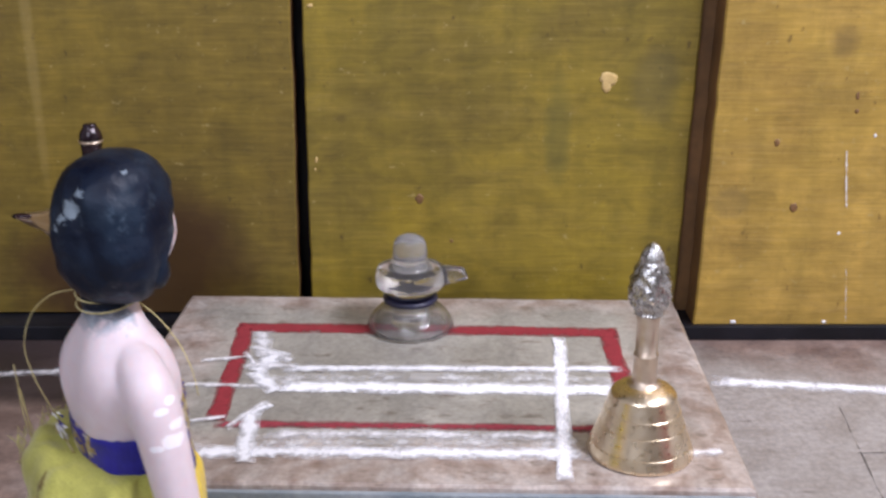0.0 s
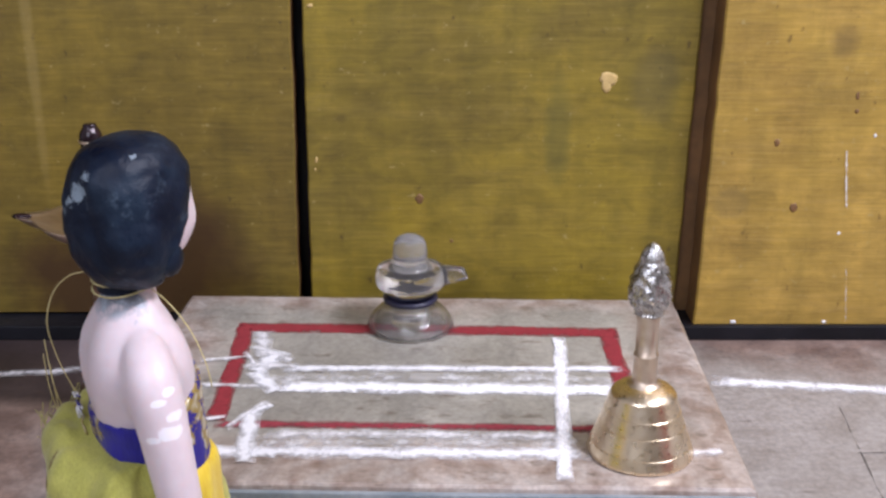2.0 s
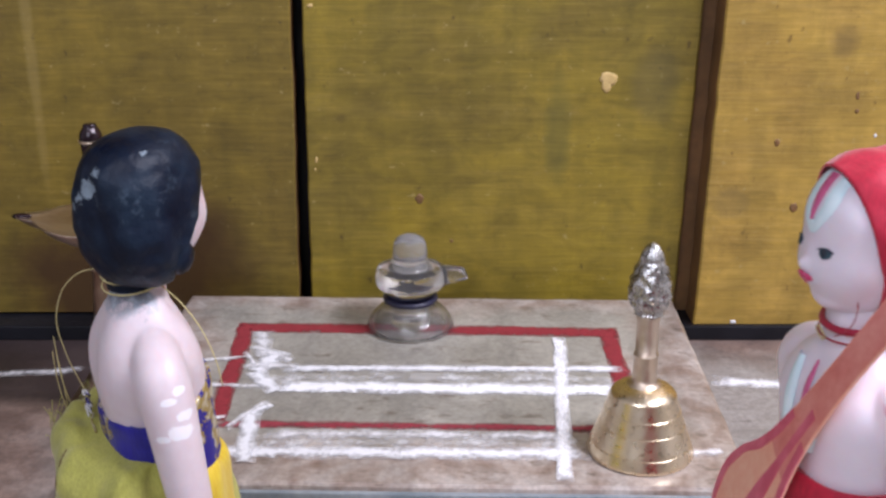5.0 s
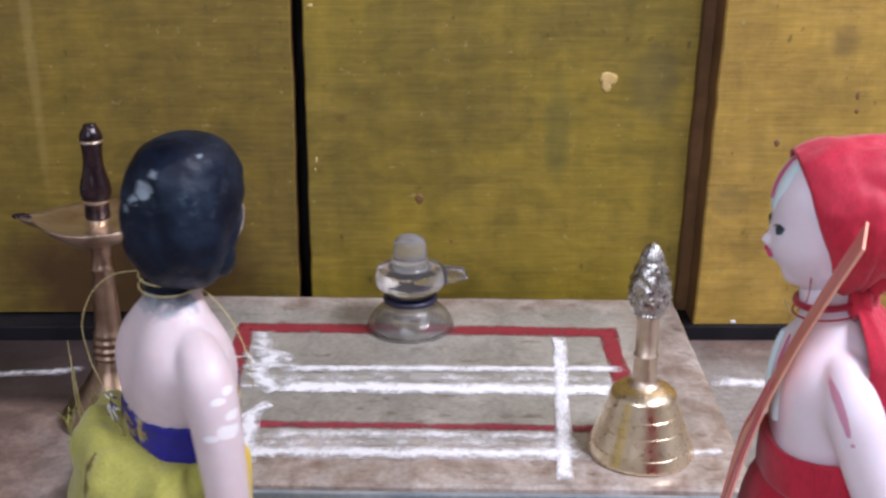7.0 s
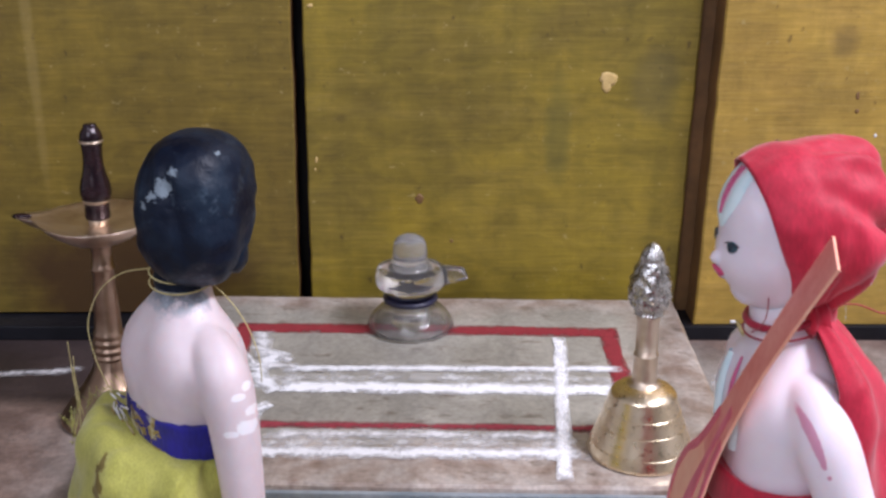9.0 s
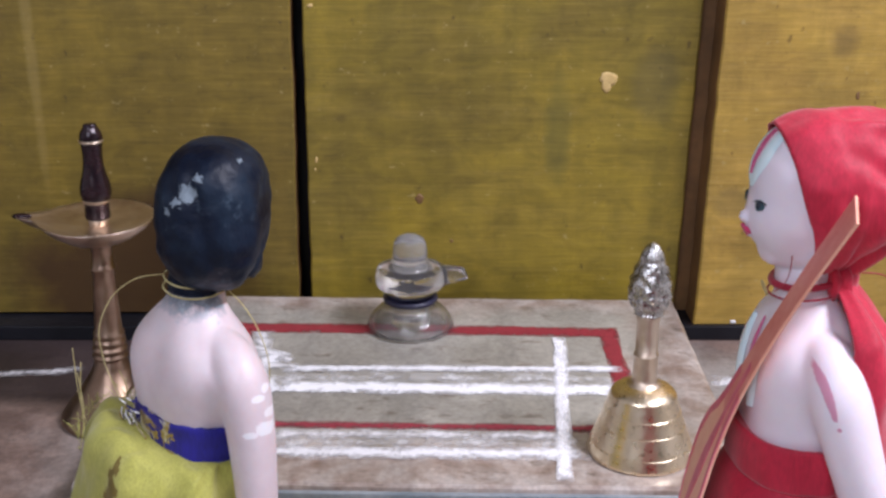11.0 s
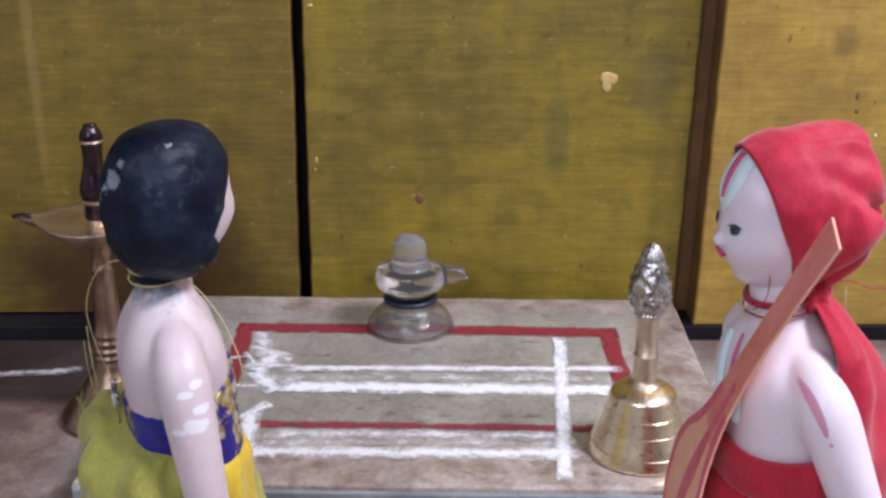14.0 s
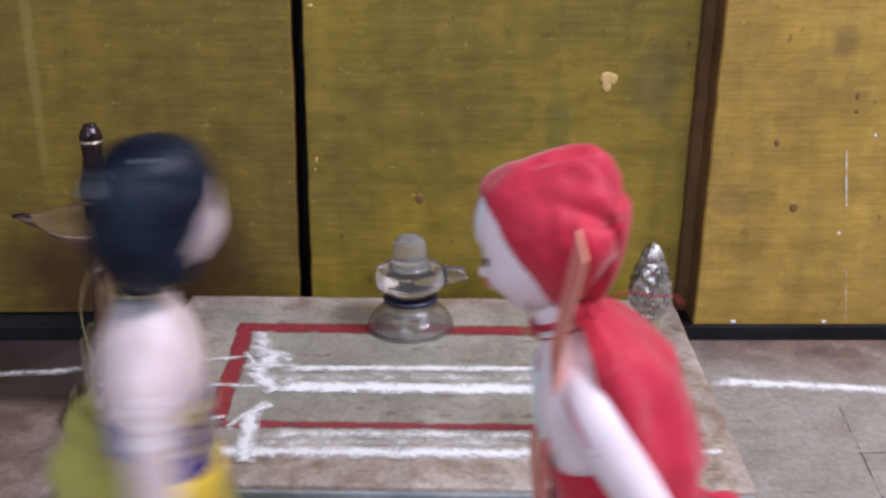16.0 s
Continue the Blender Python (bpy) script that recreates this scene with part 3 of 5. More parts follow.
def board():
    m = pose(-0.0125, 0.6160, 0, 0, 0, -1.5)
    inv = m.inverted()
    t = thing("low_wooden_board", "low lime-washed board with a red painted border and chalk lines", "altar board", m)
    hx, hy, top = 0.1765, 0.1285, 0.0363
    bm = bmesh.new()
    loops = []
    for inset, z in ((0.0, 0.0), (0.0, top - 0.004), (0.0008, top - 0.0012), (0.003, top)):
        loop = []
        for (ax, ay), (bx, by) in zip(((-1, -1), (1, -1), (1, 1), (-1, 1)), ((1, -1), (1, 1), (-1, 1), (-1, -1))):
            for i in range(24):
                k = i / 24
                px, py = (ax + (bx - ax) * k) * (hx - inset), (ay + (by - ay) * k) * (hy - inset)
                w = 0.0011 * noise.noise((px * 45, py * 45, 1)) if z > 0.03 else 0
                loop.append((px + w * abs(ay - by) / 2, py + w, z))
        loops.append(loop)
    skin_rings(bm, loops)
    part("slab", bm, BOARD, t, smooth=False)
    bm = bmesh.new()
    box(bm, -hx + 0.002, hx - 0.002, -hy - 0.0050, -hy - 0.0020, 0.0, top - 0.0016, bevel=0.0008)
    part("front_strip", bm, GREY_EDGE, t, "grey painted front edge strip", smooth=False)

    def on(x, y):
        return inv @ Vector((x, y, top))

    for i, (a, b, w) in enumerate((((-0.1410, 0.6895), (0.1185, 0.6800), 0.0165), ((-0.1345, 0.6955), (-0.1300, 0.5560), 0.0125),
                                   ((0.1120, 0.6830), (0.1085, 0.5420), 0.0125), ((-0.1300, 0.5535), (0.1120, 0.5465), 0.0100))):
        band("red_border", on(*a), on(*b), w, RED_FADED if i == 3 else RED_PAINT, t, wobble=0.0012, seed=i, lift=0.0002)
    lines = (
        ((-0.100, 0.6245), (0.116, 0.6225), 0.0098, CHALK, 0.0014), ((-0.1000, 0.5990), (0.104, 0.5935), 0.0155, CHALK_SOLID, 0.0014), ((-0.115, 0.6100), (0.110, 0.6070), 0.0400, CHALK_FAINT, 0.0040),
        ((-0.160, 0.6020), (-0.108, 0.5985), 0.0090, CHALK_THIN, 0.0020), ((-0.138, 0.5220), (0.080, 0.5190), 0.0150, CHALK, 0.0014),
        ((0.128, 0.5190), (0.152, 0.5215), 0.0110, CHALK_THIN, 0.0010), ((-0.106, 0.5405), (0.080, 0.5370), 0.0150, CHALK_THIN, 0.0030),
        ((-0.104, 0.5310), (0.078, 0.5285), 0.0260, CHALK_FAINT, 0.0030),
        ((0.0775, 0.6700), (0.0630, 0.4900), 0.0092, CHALK_SOLID, 0.0012), ((0.0775, 0.6640), (0.0640, 0.4940), 0.0150, CHALK_FAINT, 0.0014),
        ((-0.1215, 0.6810), (-0.1140, 0.6380), 0.0190, CHALK_THIN, 0.0030), ((-0.1050, 0.6480), (-0.1160, 0.6180), 0.0150, CHALK, 0.0030),
        ((-0.1240, 0.6580), (-0.0940, 0.6330), 0.0120, CHALK_THIN, 0.0030), ((-0.1180, 0.6180), (-0.1010, 0.5900), 0.0140, CHALK, 0.0030),
        ((-0.1260, 0.6290), (-0.0900, 0.6250), 0.0140, CHALK_THIN, 0.0030), ((-0.1020, 0.5760), (-0.1150, 0.5600), 0.0080, CHALK, 0.0030),
        ((-0.1100, 0.5640), (-0.1060, 0.5080), 0.0130, CHALK, 0.0020), ((-0.1230, 0.5440), (-0.1030, 0.5800), 0.0070, CHALK_THIN, 0.0030),
        ((-0.1560, 0.6330), (-0.1230, 0.6400), 0.0070, CHALK_THIN, 0.0030), ((-0.1280, 0.6470), (-0.1180, 0.6270), 0.0060, CHALK_THIN, 0.0010),
        ((-0.1500, 0.5540), (-0.1230, 0.5600), 0.0050, CHALK_THIN, 0.0030))
    for i, (a, b, w, mt, wob) in enumerate(lines):
        band("chalk_line", on(*a), on(*b), w, mt, t, wobble=wob, seed=20 + i, lift=0.0007 + 0.00004 * i)
    return t


def floor_lines():
    for i, (a, b, w, mt) in enumerate((((-0.46, 0.6720, 0), (-0.246, 0.6975, 0), 0.0150, CHALK_THIN), ((0.1840, 0.6795, 0), (0.46, 0.6470, 0), 0.0150, CHALK))):
        ob = band("chalk_line_on_floor", a, b, w, mt, wobble=0.002, seed=60 + i)
        tagged(ob, "white chalk powder line drawn across the cement floor", "chalk line", "chalk lines on the floor")
    for i, (a, b, w) in enumerate((((0.2531, 0.5860, 0), (0.2440, 0.4950, 0), 0.0011), ((0.2500, 0.5835, 0), (0.3400, 0.5815, 0), 0.0012), ((0.2531, 0.5860, 0), (0.2590, 0.6420, 0), 0.0007))):
        tagged(band("crack", a, b, w, CRACK, wobble=0.0016, seed=80 + i, lift=0.0001), "fine dark crack in the worn cement floor", "crack", kind="structure")


# ---- things on the board and beside it ----
def hand_bell():
    t = thing("hand_bell", "polished brass hand bell with an ornate silver finial", "bell", pose(0.1069, 0.5246, 0.0365))
    bm = bmesh.new()
    prof = [(0.0255, 0.003), (0.0278, 0.0), (0.0285, 0.0004), (0.0287, 0.0012), (0.0284, 0.0024), (0.0268, 0.0070), (0.0265, 0.0072), (0.0266, 0.0076), (0.0248, 0.0124), (0.0229, 0.0176),
            (0.0226, 0.0178), (0.0227, 0.0182), (0.0215, 0.0220), (0.0203, 0.0258), (0.0199, 0.0261), (0.0199, 0.0266), (0.0187, 0.0306), (0.0175, 0.0346), (0.0170, 0.0354), (0.0148, 0.0374), (0.0108, 0.0392), (0.0085, 0.0402)]
    rings = lathe(bm, prof, n=72)
    for k in (1, 5, 6, 7, 9, 10, 11, 13, 14, 15, 17):
        for a, b in zip(rings[k], rings[k][1:] + rings[k][:1]):
            bm.edges.get((a, b)).smooth = False
    part("bell_body", bm, BRASS, t)
    bm = bmesh.new()
    lathe(bm, [(0.0096, 0.0394), (0.0088, 0.0405), (0.0070, 0.0414), (0.0065, 0.0440), (0.0063, 0.0560), (0.0066, 0.0565), (0.0066, 0.0574), (0.0059, 0.0580), (0.0057, 0.0700), (0.0058, 0.0760), (0.0064, 0.0790), (0.0060, 0.0800)], n=40)
    handle = part("handle", bm, PALE_BRASS, t, "slim pale brass handle")
    bm = bmesh.new()
    rows = smooth_rows([(0.0058, 0.0795), (0.0078, 0.0806), (0.0074, 0.0822), (0.0094, 0.0850), (0.0112, 0.0905), (0.0108, 0.0965), (0.0090, 0.1030), (0.0072, 0.1080), (0.0062, 0.1100), (0.0064, 0.1115), (0.0046, 0.1155), (0.0022, 0.1185), (0.0004, 0.1195)], 5)

    def carve(a, z):
        return 0.06 * math.sin(6 * a + z * 300) * math.sin(z * 520) + 0.13 * noise.noise((math.cos(a) * 3.2, math.sin(a) * 3.2, z * 330)) if 0.083 < z < 0.108 else 0.04 * math.sin(8 * a)
    skin_rings(bm, [oval(0, 0, z, r, r, 56, 2.0, carve) for r, z in rows])
    part("finial", bm, SILVER, handle, "ornate cast silver finial")
    return t


def crystal_shrine():
    t = thing("crystal_lingam", "clear crystal lingam on a round stepped base with a dark band", "crystal ornament", pose(-0.0221, 0.6906, 0.0365))
    bm = bmesh.new()
    outer = smooth_rows([(0.0285, 0.0), (0.0298, 0.0016), (0.0288, 0.0052), (0.0258, 0.0098), (0.0216, 0.0140), (0.0190, 0.0168), (0.0182, 0.0190), (0.0176, 0.0205)], 4)
    inner = smooth_rows([(0.0150, 0.0185), (0.0165, 0.0165), (0.0205, 0.0122), (0.0242, 0.0076), (0.0258, 0.0030), (0.0250, 0.0)], 4)
    lathe(bm, outer + inner + [outer[0]], n=56, cap=(False, False))
    base = part("base", bm, CRYSTAL, t)
    bm = bmesh.new()
    lathe(bm, smooth_rows([(0.0128, 0.0006), (0.0136, 0.0030), (0.0124, 0.0075), (0.0112, 0.0120), (0.0125, 0.0160), (0.0140, 0.0178)], 4), n=48)
    part("core", bm, CRYSTAL, base)
    bm = bmesh.new()
    lathe(bm, smooth_rows([(0.0165, 0.0190), (0.0184, 0.0200), (0.0186, 0.0222), (0.0174, 0.0234), (0.0160, 0.0236)], 3), n=48)
    part("band", bm, RUBBER, t, "dark blue rubber band")
    bm = bmesh.new()
    lathe(bm, smooth_rows([(0.0150, 0.0237), (0.0158, 0.0245), (0.0160, 0.0262), (0.0150, 0.0268)], 3), n=48)
    part("band", bm, RUBBER, t, "dark blue rubber band")
    bm = bmesh.new()

    def spout(a, z):
        d = math.atan2(math.sin(a + 0.02), math.cos(a + 0.02))
        return 0.62 * math.exp(-(d / 0.17) ** 4)
    rows = smooth_rows([(0.0150, 0.0262), (0.0172, 0.0275), (0.0222, 0.0305), (0.0238, 0.0345), (0.0236, 0.0385), (0.0226, 0.0420), (0.0215, 0.0432), (0.0180, 0.0436)], 4)
    loops = []
    for r, z in rows:
        k = max(0.0, min(1.0, (z - 0.0315) / 0.004))
        loops.append(oval(0, 0, z, r, r, 96, 2.0, lambda a, zz, k=k: k * spout(a, zz)))
    skin_rings(bm, loops)
    part("dish", bm, CRYSTAL, t)
    bm = bmesh.new()
    lathe(bm, smooth_rows([(0.0150, 0.0437), (0.0140, 0.0445), (0.0122, 0.0475), (0.0116, 0.0520), (0.0113, 0.0580), (0.0100, 0.0625), (0.0068, 0.0652), (0.0030, 0.0660), (0.0002, 0.0661)], 4), n=48)
    part("dome", bm, MILKY, t, "slightly milky crystal dome")
    return t


def oil_lamp():
    t = thing("oil_lamp", "tall brass oil lamp with a spouted dish and sooty finial", "oil lamp", pose(-0.2110, 0.631, 0.0, 0, 1.0, 0))
    bm = bmesh.new()
    lathe(bm, smooth_rows([(0.0330, 0.0), (0.0338, 0.0020), (0.0325, 0.0050), (0.0270, 0.0130), (0.0180, 0.0250), (0.0125, 0.0340), (0.0100, 0.0400), (0.0092, 0.0425)], 4))
    part("foot", bm, COPPER_BRASS, t)
    bm = bmesh.new()
    lathe(bm, [(0.0092, 0.0415), (0.0110, 0.0425), (0.0112, 0.0440), (0.0098, 0.0450), (0.0098, 0.0465), (0.0108, 0.0475), (0.0108, 0.0490), (0.0094, 0.0500), (0.0094, 0.0515), (0.0102, 0.0525), (0.0101, 0.0542),
                (0.0090, 0.0552), (0.0090, 0.0566), (0.0097, 0.0576), (0.0095, 0.0592), (0.0086, 0.0605), (0.0080, 0.0720), (0.0072, 0.0900), (0.0066, 0.1000), (0.0074, 0.1010), (0.0076, 0.1026), (0.0064, 0.1040), (0.0062, 0.1165), (0.0100, 0.1195), (0.0104, 0.1215)])
    part("stem", bm, COPPER_BRASS, t)
    bm = bmesh.new()

    def spout(a, z):
        d = math.atan2(math.sin(a - math.pi), math.cos(a - math.pi))
        return 0.42 * math.exp(-(d / 0.15) ** 2) + 0.14 * math.exp(-(d / 0.45) ** 2)
    rows = [(0.009, 0.1205, 0), (0.019, 0.1222, 0.1), (0.0235, 0.1250, 0.3), (0.0290, 0.1290, 0.8), (0.0325, 0.1334, 1), (0.0332, 0.1345, 1), (0.0326, 0.1348, 1), (0.0306, 0.1333, 1), (0.0240, 0.1312, 0.7), (0.012, 0.1302, 0.2), (0.004, 0.1300, 0)]
    skin_rings(bm, [oval(0, 0, z, r, r * 1.12, 72, 2.0, lambda a, zz, k=k: k * spout(a, zz)) for r, z, k in rows])
    dish = part("dish", bm, DISH_BRASS, t)
    bm = bmesh.new()
    ball(bm, (-0.0462, 0, 0.1342), (0.0062, 0.0030, 0.0020), 0, 14, 8)
    part("burnt_wick", bm, SOOT, dish, "burnt black wick in the spout")
    bm = bmesh.new()
    lathe(bm, [(0.0060, 0.1290), (0.0058, 0.1310), (0.0066, 0.1330), (0.0060, 0.1345)])
    part("collar", bm, PALE_BRASS, dish, "bright brass collar")
    bm = bmesh.new()
    lathe(bm, smooth_rows([(0.0060, 0.1343), (0.0074, 0.1350), (0.0072, 0.1420), (0.0078, 0.1450), (0.0092, 0.1500), (0.0088, 0.1560), (0.0066, 0.1640), (0.0058, 0.1720), (0.0062, 0.1790), (0.0060, 0.1810)], 4))
    finial = part("finial", bm, SOOT, t, "dark sooty turned finial")
    bm = bmesh.new()
    lathe(bm, [(0.0055, 0.1440), (0.00775, 0.1442), (0.00845, 0.1475), (0.0060, 0.1478)], n=48)
    part("ring", bm, PALE_BRASS, finial, "bright worn ring")
    bm = bmesh.new()
    lathe(bm, smooth_rows([(0.0058, 0.1808), (0.0070, 0.1812), (0.0070, 0.1824), (0.0058, 0.1828)], 2))
    part("ring", bm, PALE_BRASS, finial, "bright worn ring")
    bm = bmesh.new()
    lathe(bm, smooth_rows([(0.0056, 0.1826), (0.0068, 0.1834), (0.0062, 0.1870), (0.0044, 0.1900), (0.0040, 0.1912), (0.0034, 0.1922), (0.0004, 0.1926)], 3))
    part("knob", bm, SOOT, finial)
    return t


# ---- the dolls ----
TORSO = [(0, 0, 0.098, 0.0262, 0.0205), (0, 0, 0.120, 0.0245, 0.0188), (0, -0.0005, 0.138, 0.0258, 0.0192), (0, -0.001, 0.150, 0.0280, 0.0196), (0, -0.001, 0.158, 0.0288, 0.0188),
         (0, -0.001, 0.166, 0.0262, 0.0170), (0, -0.001, 0.1725, 0.0212, 0.0146), (0, -0.001, 0.178, 0.0158, 0.0122), (0, 0, 0.1835, 0.0112, 0.0104), (0, 0.001, 0.190, 0.0100, 0.0100), (0, 0.001, 0.200, 0.0098, 0.0098)]


def arm_rows(side, reach, tuck, y, fat):
    side = side * tuck
    return smooth_rows([(0.0150 * side, y * 0.3, 0.1690, 0.0070), (0.0235 * side, y * 0.7, 0.1655, 0.0090 * fat), (0.0305 * side, y, 0.1575, 0.0102 * fat), (0.0345 * side, y + 0.15 * reach, 0.1430, 0.0095 * fat),
                        (0.0368 * side, y + 0.4 * reach, 0.1230, 0.0086 * fat), (0.0375 * side, y + 0.7 * reach, 0.1030, 0.0079 * fat), (0.0378 * side, y + 0.9 * reach, 0.0820, 0.0067), (0.0375 * side, y + reach, 0.0680, 0.0060), (0.0374 * side, y + reach, 0.0580, 0.0030)], 9)


def fuse(raw, bm, idx, times=26):
    """Melt overlapping closed forms into one moulded skin and add it to bm."""
    me = bpy.data.meshes.new("moulded")
    bmesh.ops.recalc_face_normals(raw, faces=raw.faces)
    raw.to_mesh(me)
    raw.free()
    ob = new("moulded", me)
    r = ob.modifiers.new("melt", "REMESH")
    r.mode, r.voxel_size = "VOXEL", 0.0008
    k = ob.modifiers.new("soften", "SMOOTH")
    k.factor, k.iterations = 0.5, times
    got = ob.evaluated_get(bpy.context.evaluated_depsgraph_get())
    done = bpy.data.meshes.new_from_object(got)
    first = len(bm.faces)
    bm.from_mesh(done)
    bm.faces.ensure_lookup_table()
    for f in bm.faces[first:]:
        f.material_index = idx
        f.smooth = True
    bpy.data.objects.remove(ob)
    bpy.data.meshes.remove(me)
    bpy.data.meshes.remove(done)


def body(bm, idx, arms):
    """Torso with the shoulders growing out of it, and the arms hanging from them. arms: side, reach, tuck, y, fat."""
    paths = [arm_rows(*a) for a in arms]
    n = 120
    loops = []
    for cx, cy, z, rx, ry in smooth_rows(TORSO, 7):
        base = [math.hypot(x - cx, y - cy) for x, y, _ in oval(cx, cy, z, rx, ry, n, 2.25)]
        full = list(base)
        for path in paths:
            below = [p for p in path if p[2] <= z + 0.0005]
            p = max(below, key=lambda q: q[2]) if below else path[-1]
            drop = max(0.0, z - 0.1575)
            ra = math.sqrt(max(0.0, 1 - (drop / 0.0135) ** 2)) * p[3] if drop else p[3]
            ax, ay = p[0] - cx, p[1] - cy
            dist = math.hypot(ax, ay)
            weight = min(1.0, max(0.0, (z - 0.1360) / 0.0200))
            weight = weight * weight * (3 - 2 * weight)
            if ra < 0.0005 or weight == 0:
                continue
            for k in range(n):
                a = 2 * math.pi * k / n
                b = ax * math.cos(a) + ay * math.sin(a)
                off = dist * dist - b * b
                if b > 0 and off < ra * ra:
                    full[k] = max(full[k], base[k] + weight * (b + math.sqrt(ra * ra - off) - base[k]))
        for _ in range(6):
            full = [0.25 * full[k - 1] + 0.5 * full[k] + 0.25 * full[(k + 1) % n] for k in range(n)]
        loops.append([(cx + full[k] * math.cos(2 * math.pi * k / n), cy + full[k] * math.sin(2 * math.pi * k / n), z) for k in range(n)])
    for _ in range(3):
        loops = [loops[0]] + [[tuple((np.array(a) + 2 * np.array(b) + np.array(c)) / 4) for a, b, c in zip(u, v, w)] for u, v, w in zip(loops, loops[1:], loops[2:])] + [loops[-1]]
    raw = bmesh.new()
    skin_rings(raw, loops, 0)
    for path in paths:
        tube(raw, [p[:3] for p in path], 0.01, 0, 36, [p[3] for p in path])
    fuse(raw, bm, idx)


def set_head(bm, first, turn, shift=(0, 0), wide=1.0, deep=1.0, tall=0.87):
    """Bring the head, made at a larger size, to its place on the neck and turn it."""
    bm.verts.ensure_lookup_table()
    rot = Matrix.Rotation(radians(turn), 3, "Z")
    for v in bm.verts[first:]:
        c = rot @ Vector((v.co.x * 0.90 * wide, v.co.y * 0.93 * deep, 0))
        v.co = (c.x + shift[0], c.y + shift[1], 0.1890 + (v.co.z - 0.1835) * tall)


def face(bm, idx):
    """Head with cheeks, chin and a small nose."""
    def shape(d):
        k = 1.0
        if d.y > 0:
            k += 0.02 * d.y - 0.075 * max(0, d.y) * math.exp(-((d.z - 0.05) / 0.22) ** 2)
            k += 0.055 * math.exp(-((d.z + 0.36) / 0.20) ** 2) * d.y
        return k
    raw = bmesh.new()
    ball(raw, (0, 0.0045, 0.2165), (0.0193, 0.0206, 0.0301), 0, 48, 32, shape)
    ball(raw, (0, 0.0236, 0.2084), (0.0028, 0.0047, 0.0033), 0, 16, 12)
    ball(raw, (0, 0.0226, 0.2026), (0.0044, 0.0030, 0.0026), 0, 20, 12)
    ball(raw, (0, 0.0218, 0.2125), (0.0019, 0.0034, 0.0056), 0, 16, 12)
    ball(raw, (0, 0.0130, 0.1950), (0.0090, 0.0068, 0.0060), 0, 24, 14)
    fuse(raw, bm, idx, 9)


def on_face(x, z, out=0.0):
    """The front of the head at that breadth and height."""
    q = 1 - (x / 0.0192) ** 2 - ((z - 0.2165) / 0.0300) ** 2
    dz = (z - 0.2165) / 0.0300
    k = 1.02 - 0.072 * math.exp(-((dz - 0.05) / 0.22) ** 2) + 0.055 * math.exp(-((dz + 0.36) / 0.20) ** 2)
    return Vector((x, 0.0045 + 0.0205 * k * math.sqrt(max(q, 0.02)) + out, z))


def stroke(bm, rows, place, idx, lift=0.0003):
    """A painted mark laid on a surface: rows of middle, height and half breadth."""
    loops = []
    for x, z, h in rows:
        loops.append([place(x + h * q, z) + Vector((0, lift * (1.4 - q * q), 0)) for q in (-1, -0.66, -0.33, 0, 0.33, 0.66, 1)])
    skin_rings(bm, loops, idx, closed=False)


def spot(cx, cz, rx, rz, n=12):
    """Rows of an oval mark."""
    return [(cx, cz - rz * math.cos(math.pi * i / n), max(0.00005, rx * math.sin(math.pi * i / n))) for i in range(n + 1)]


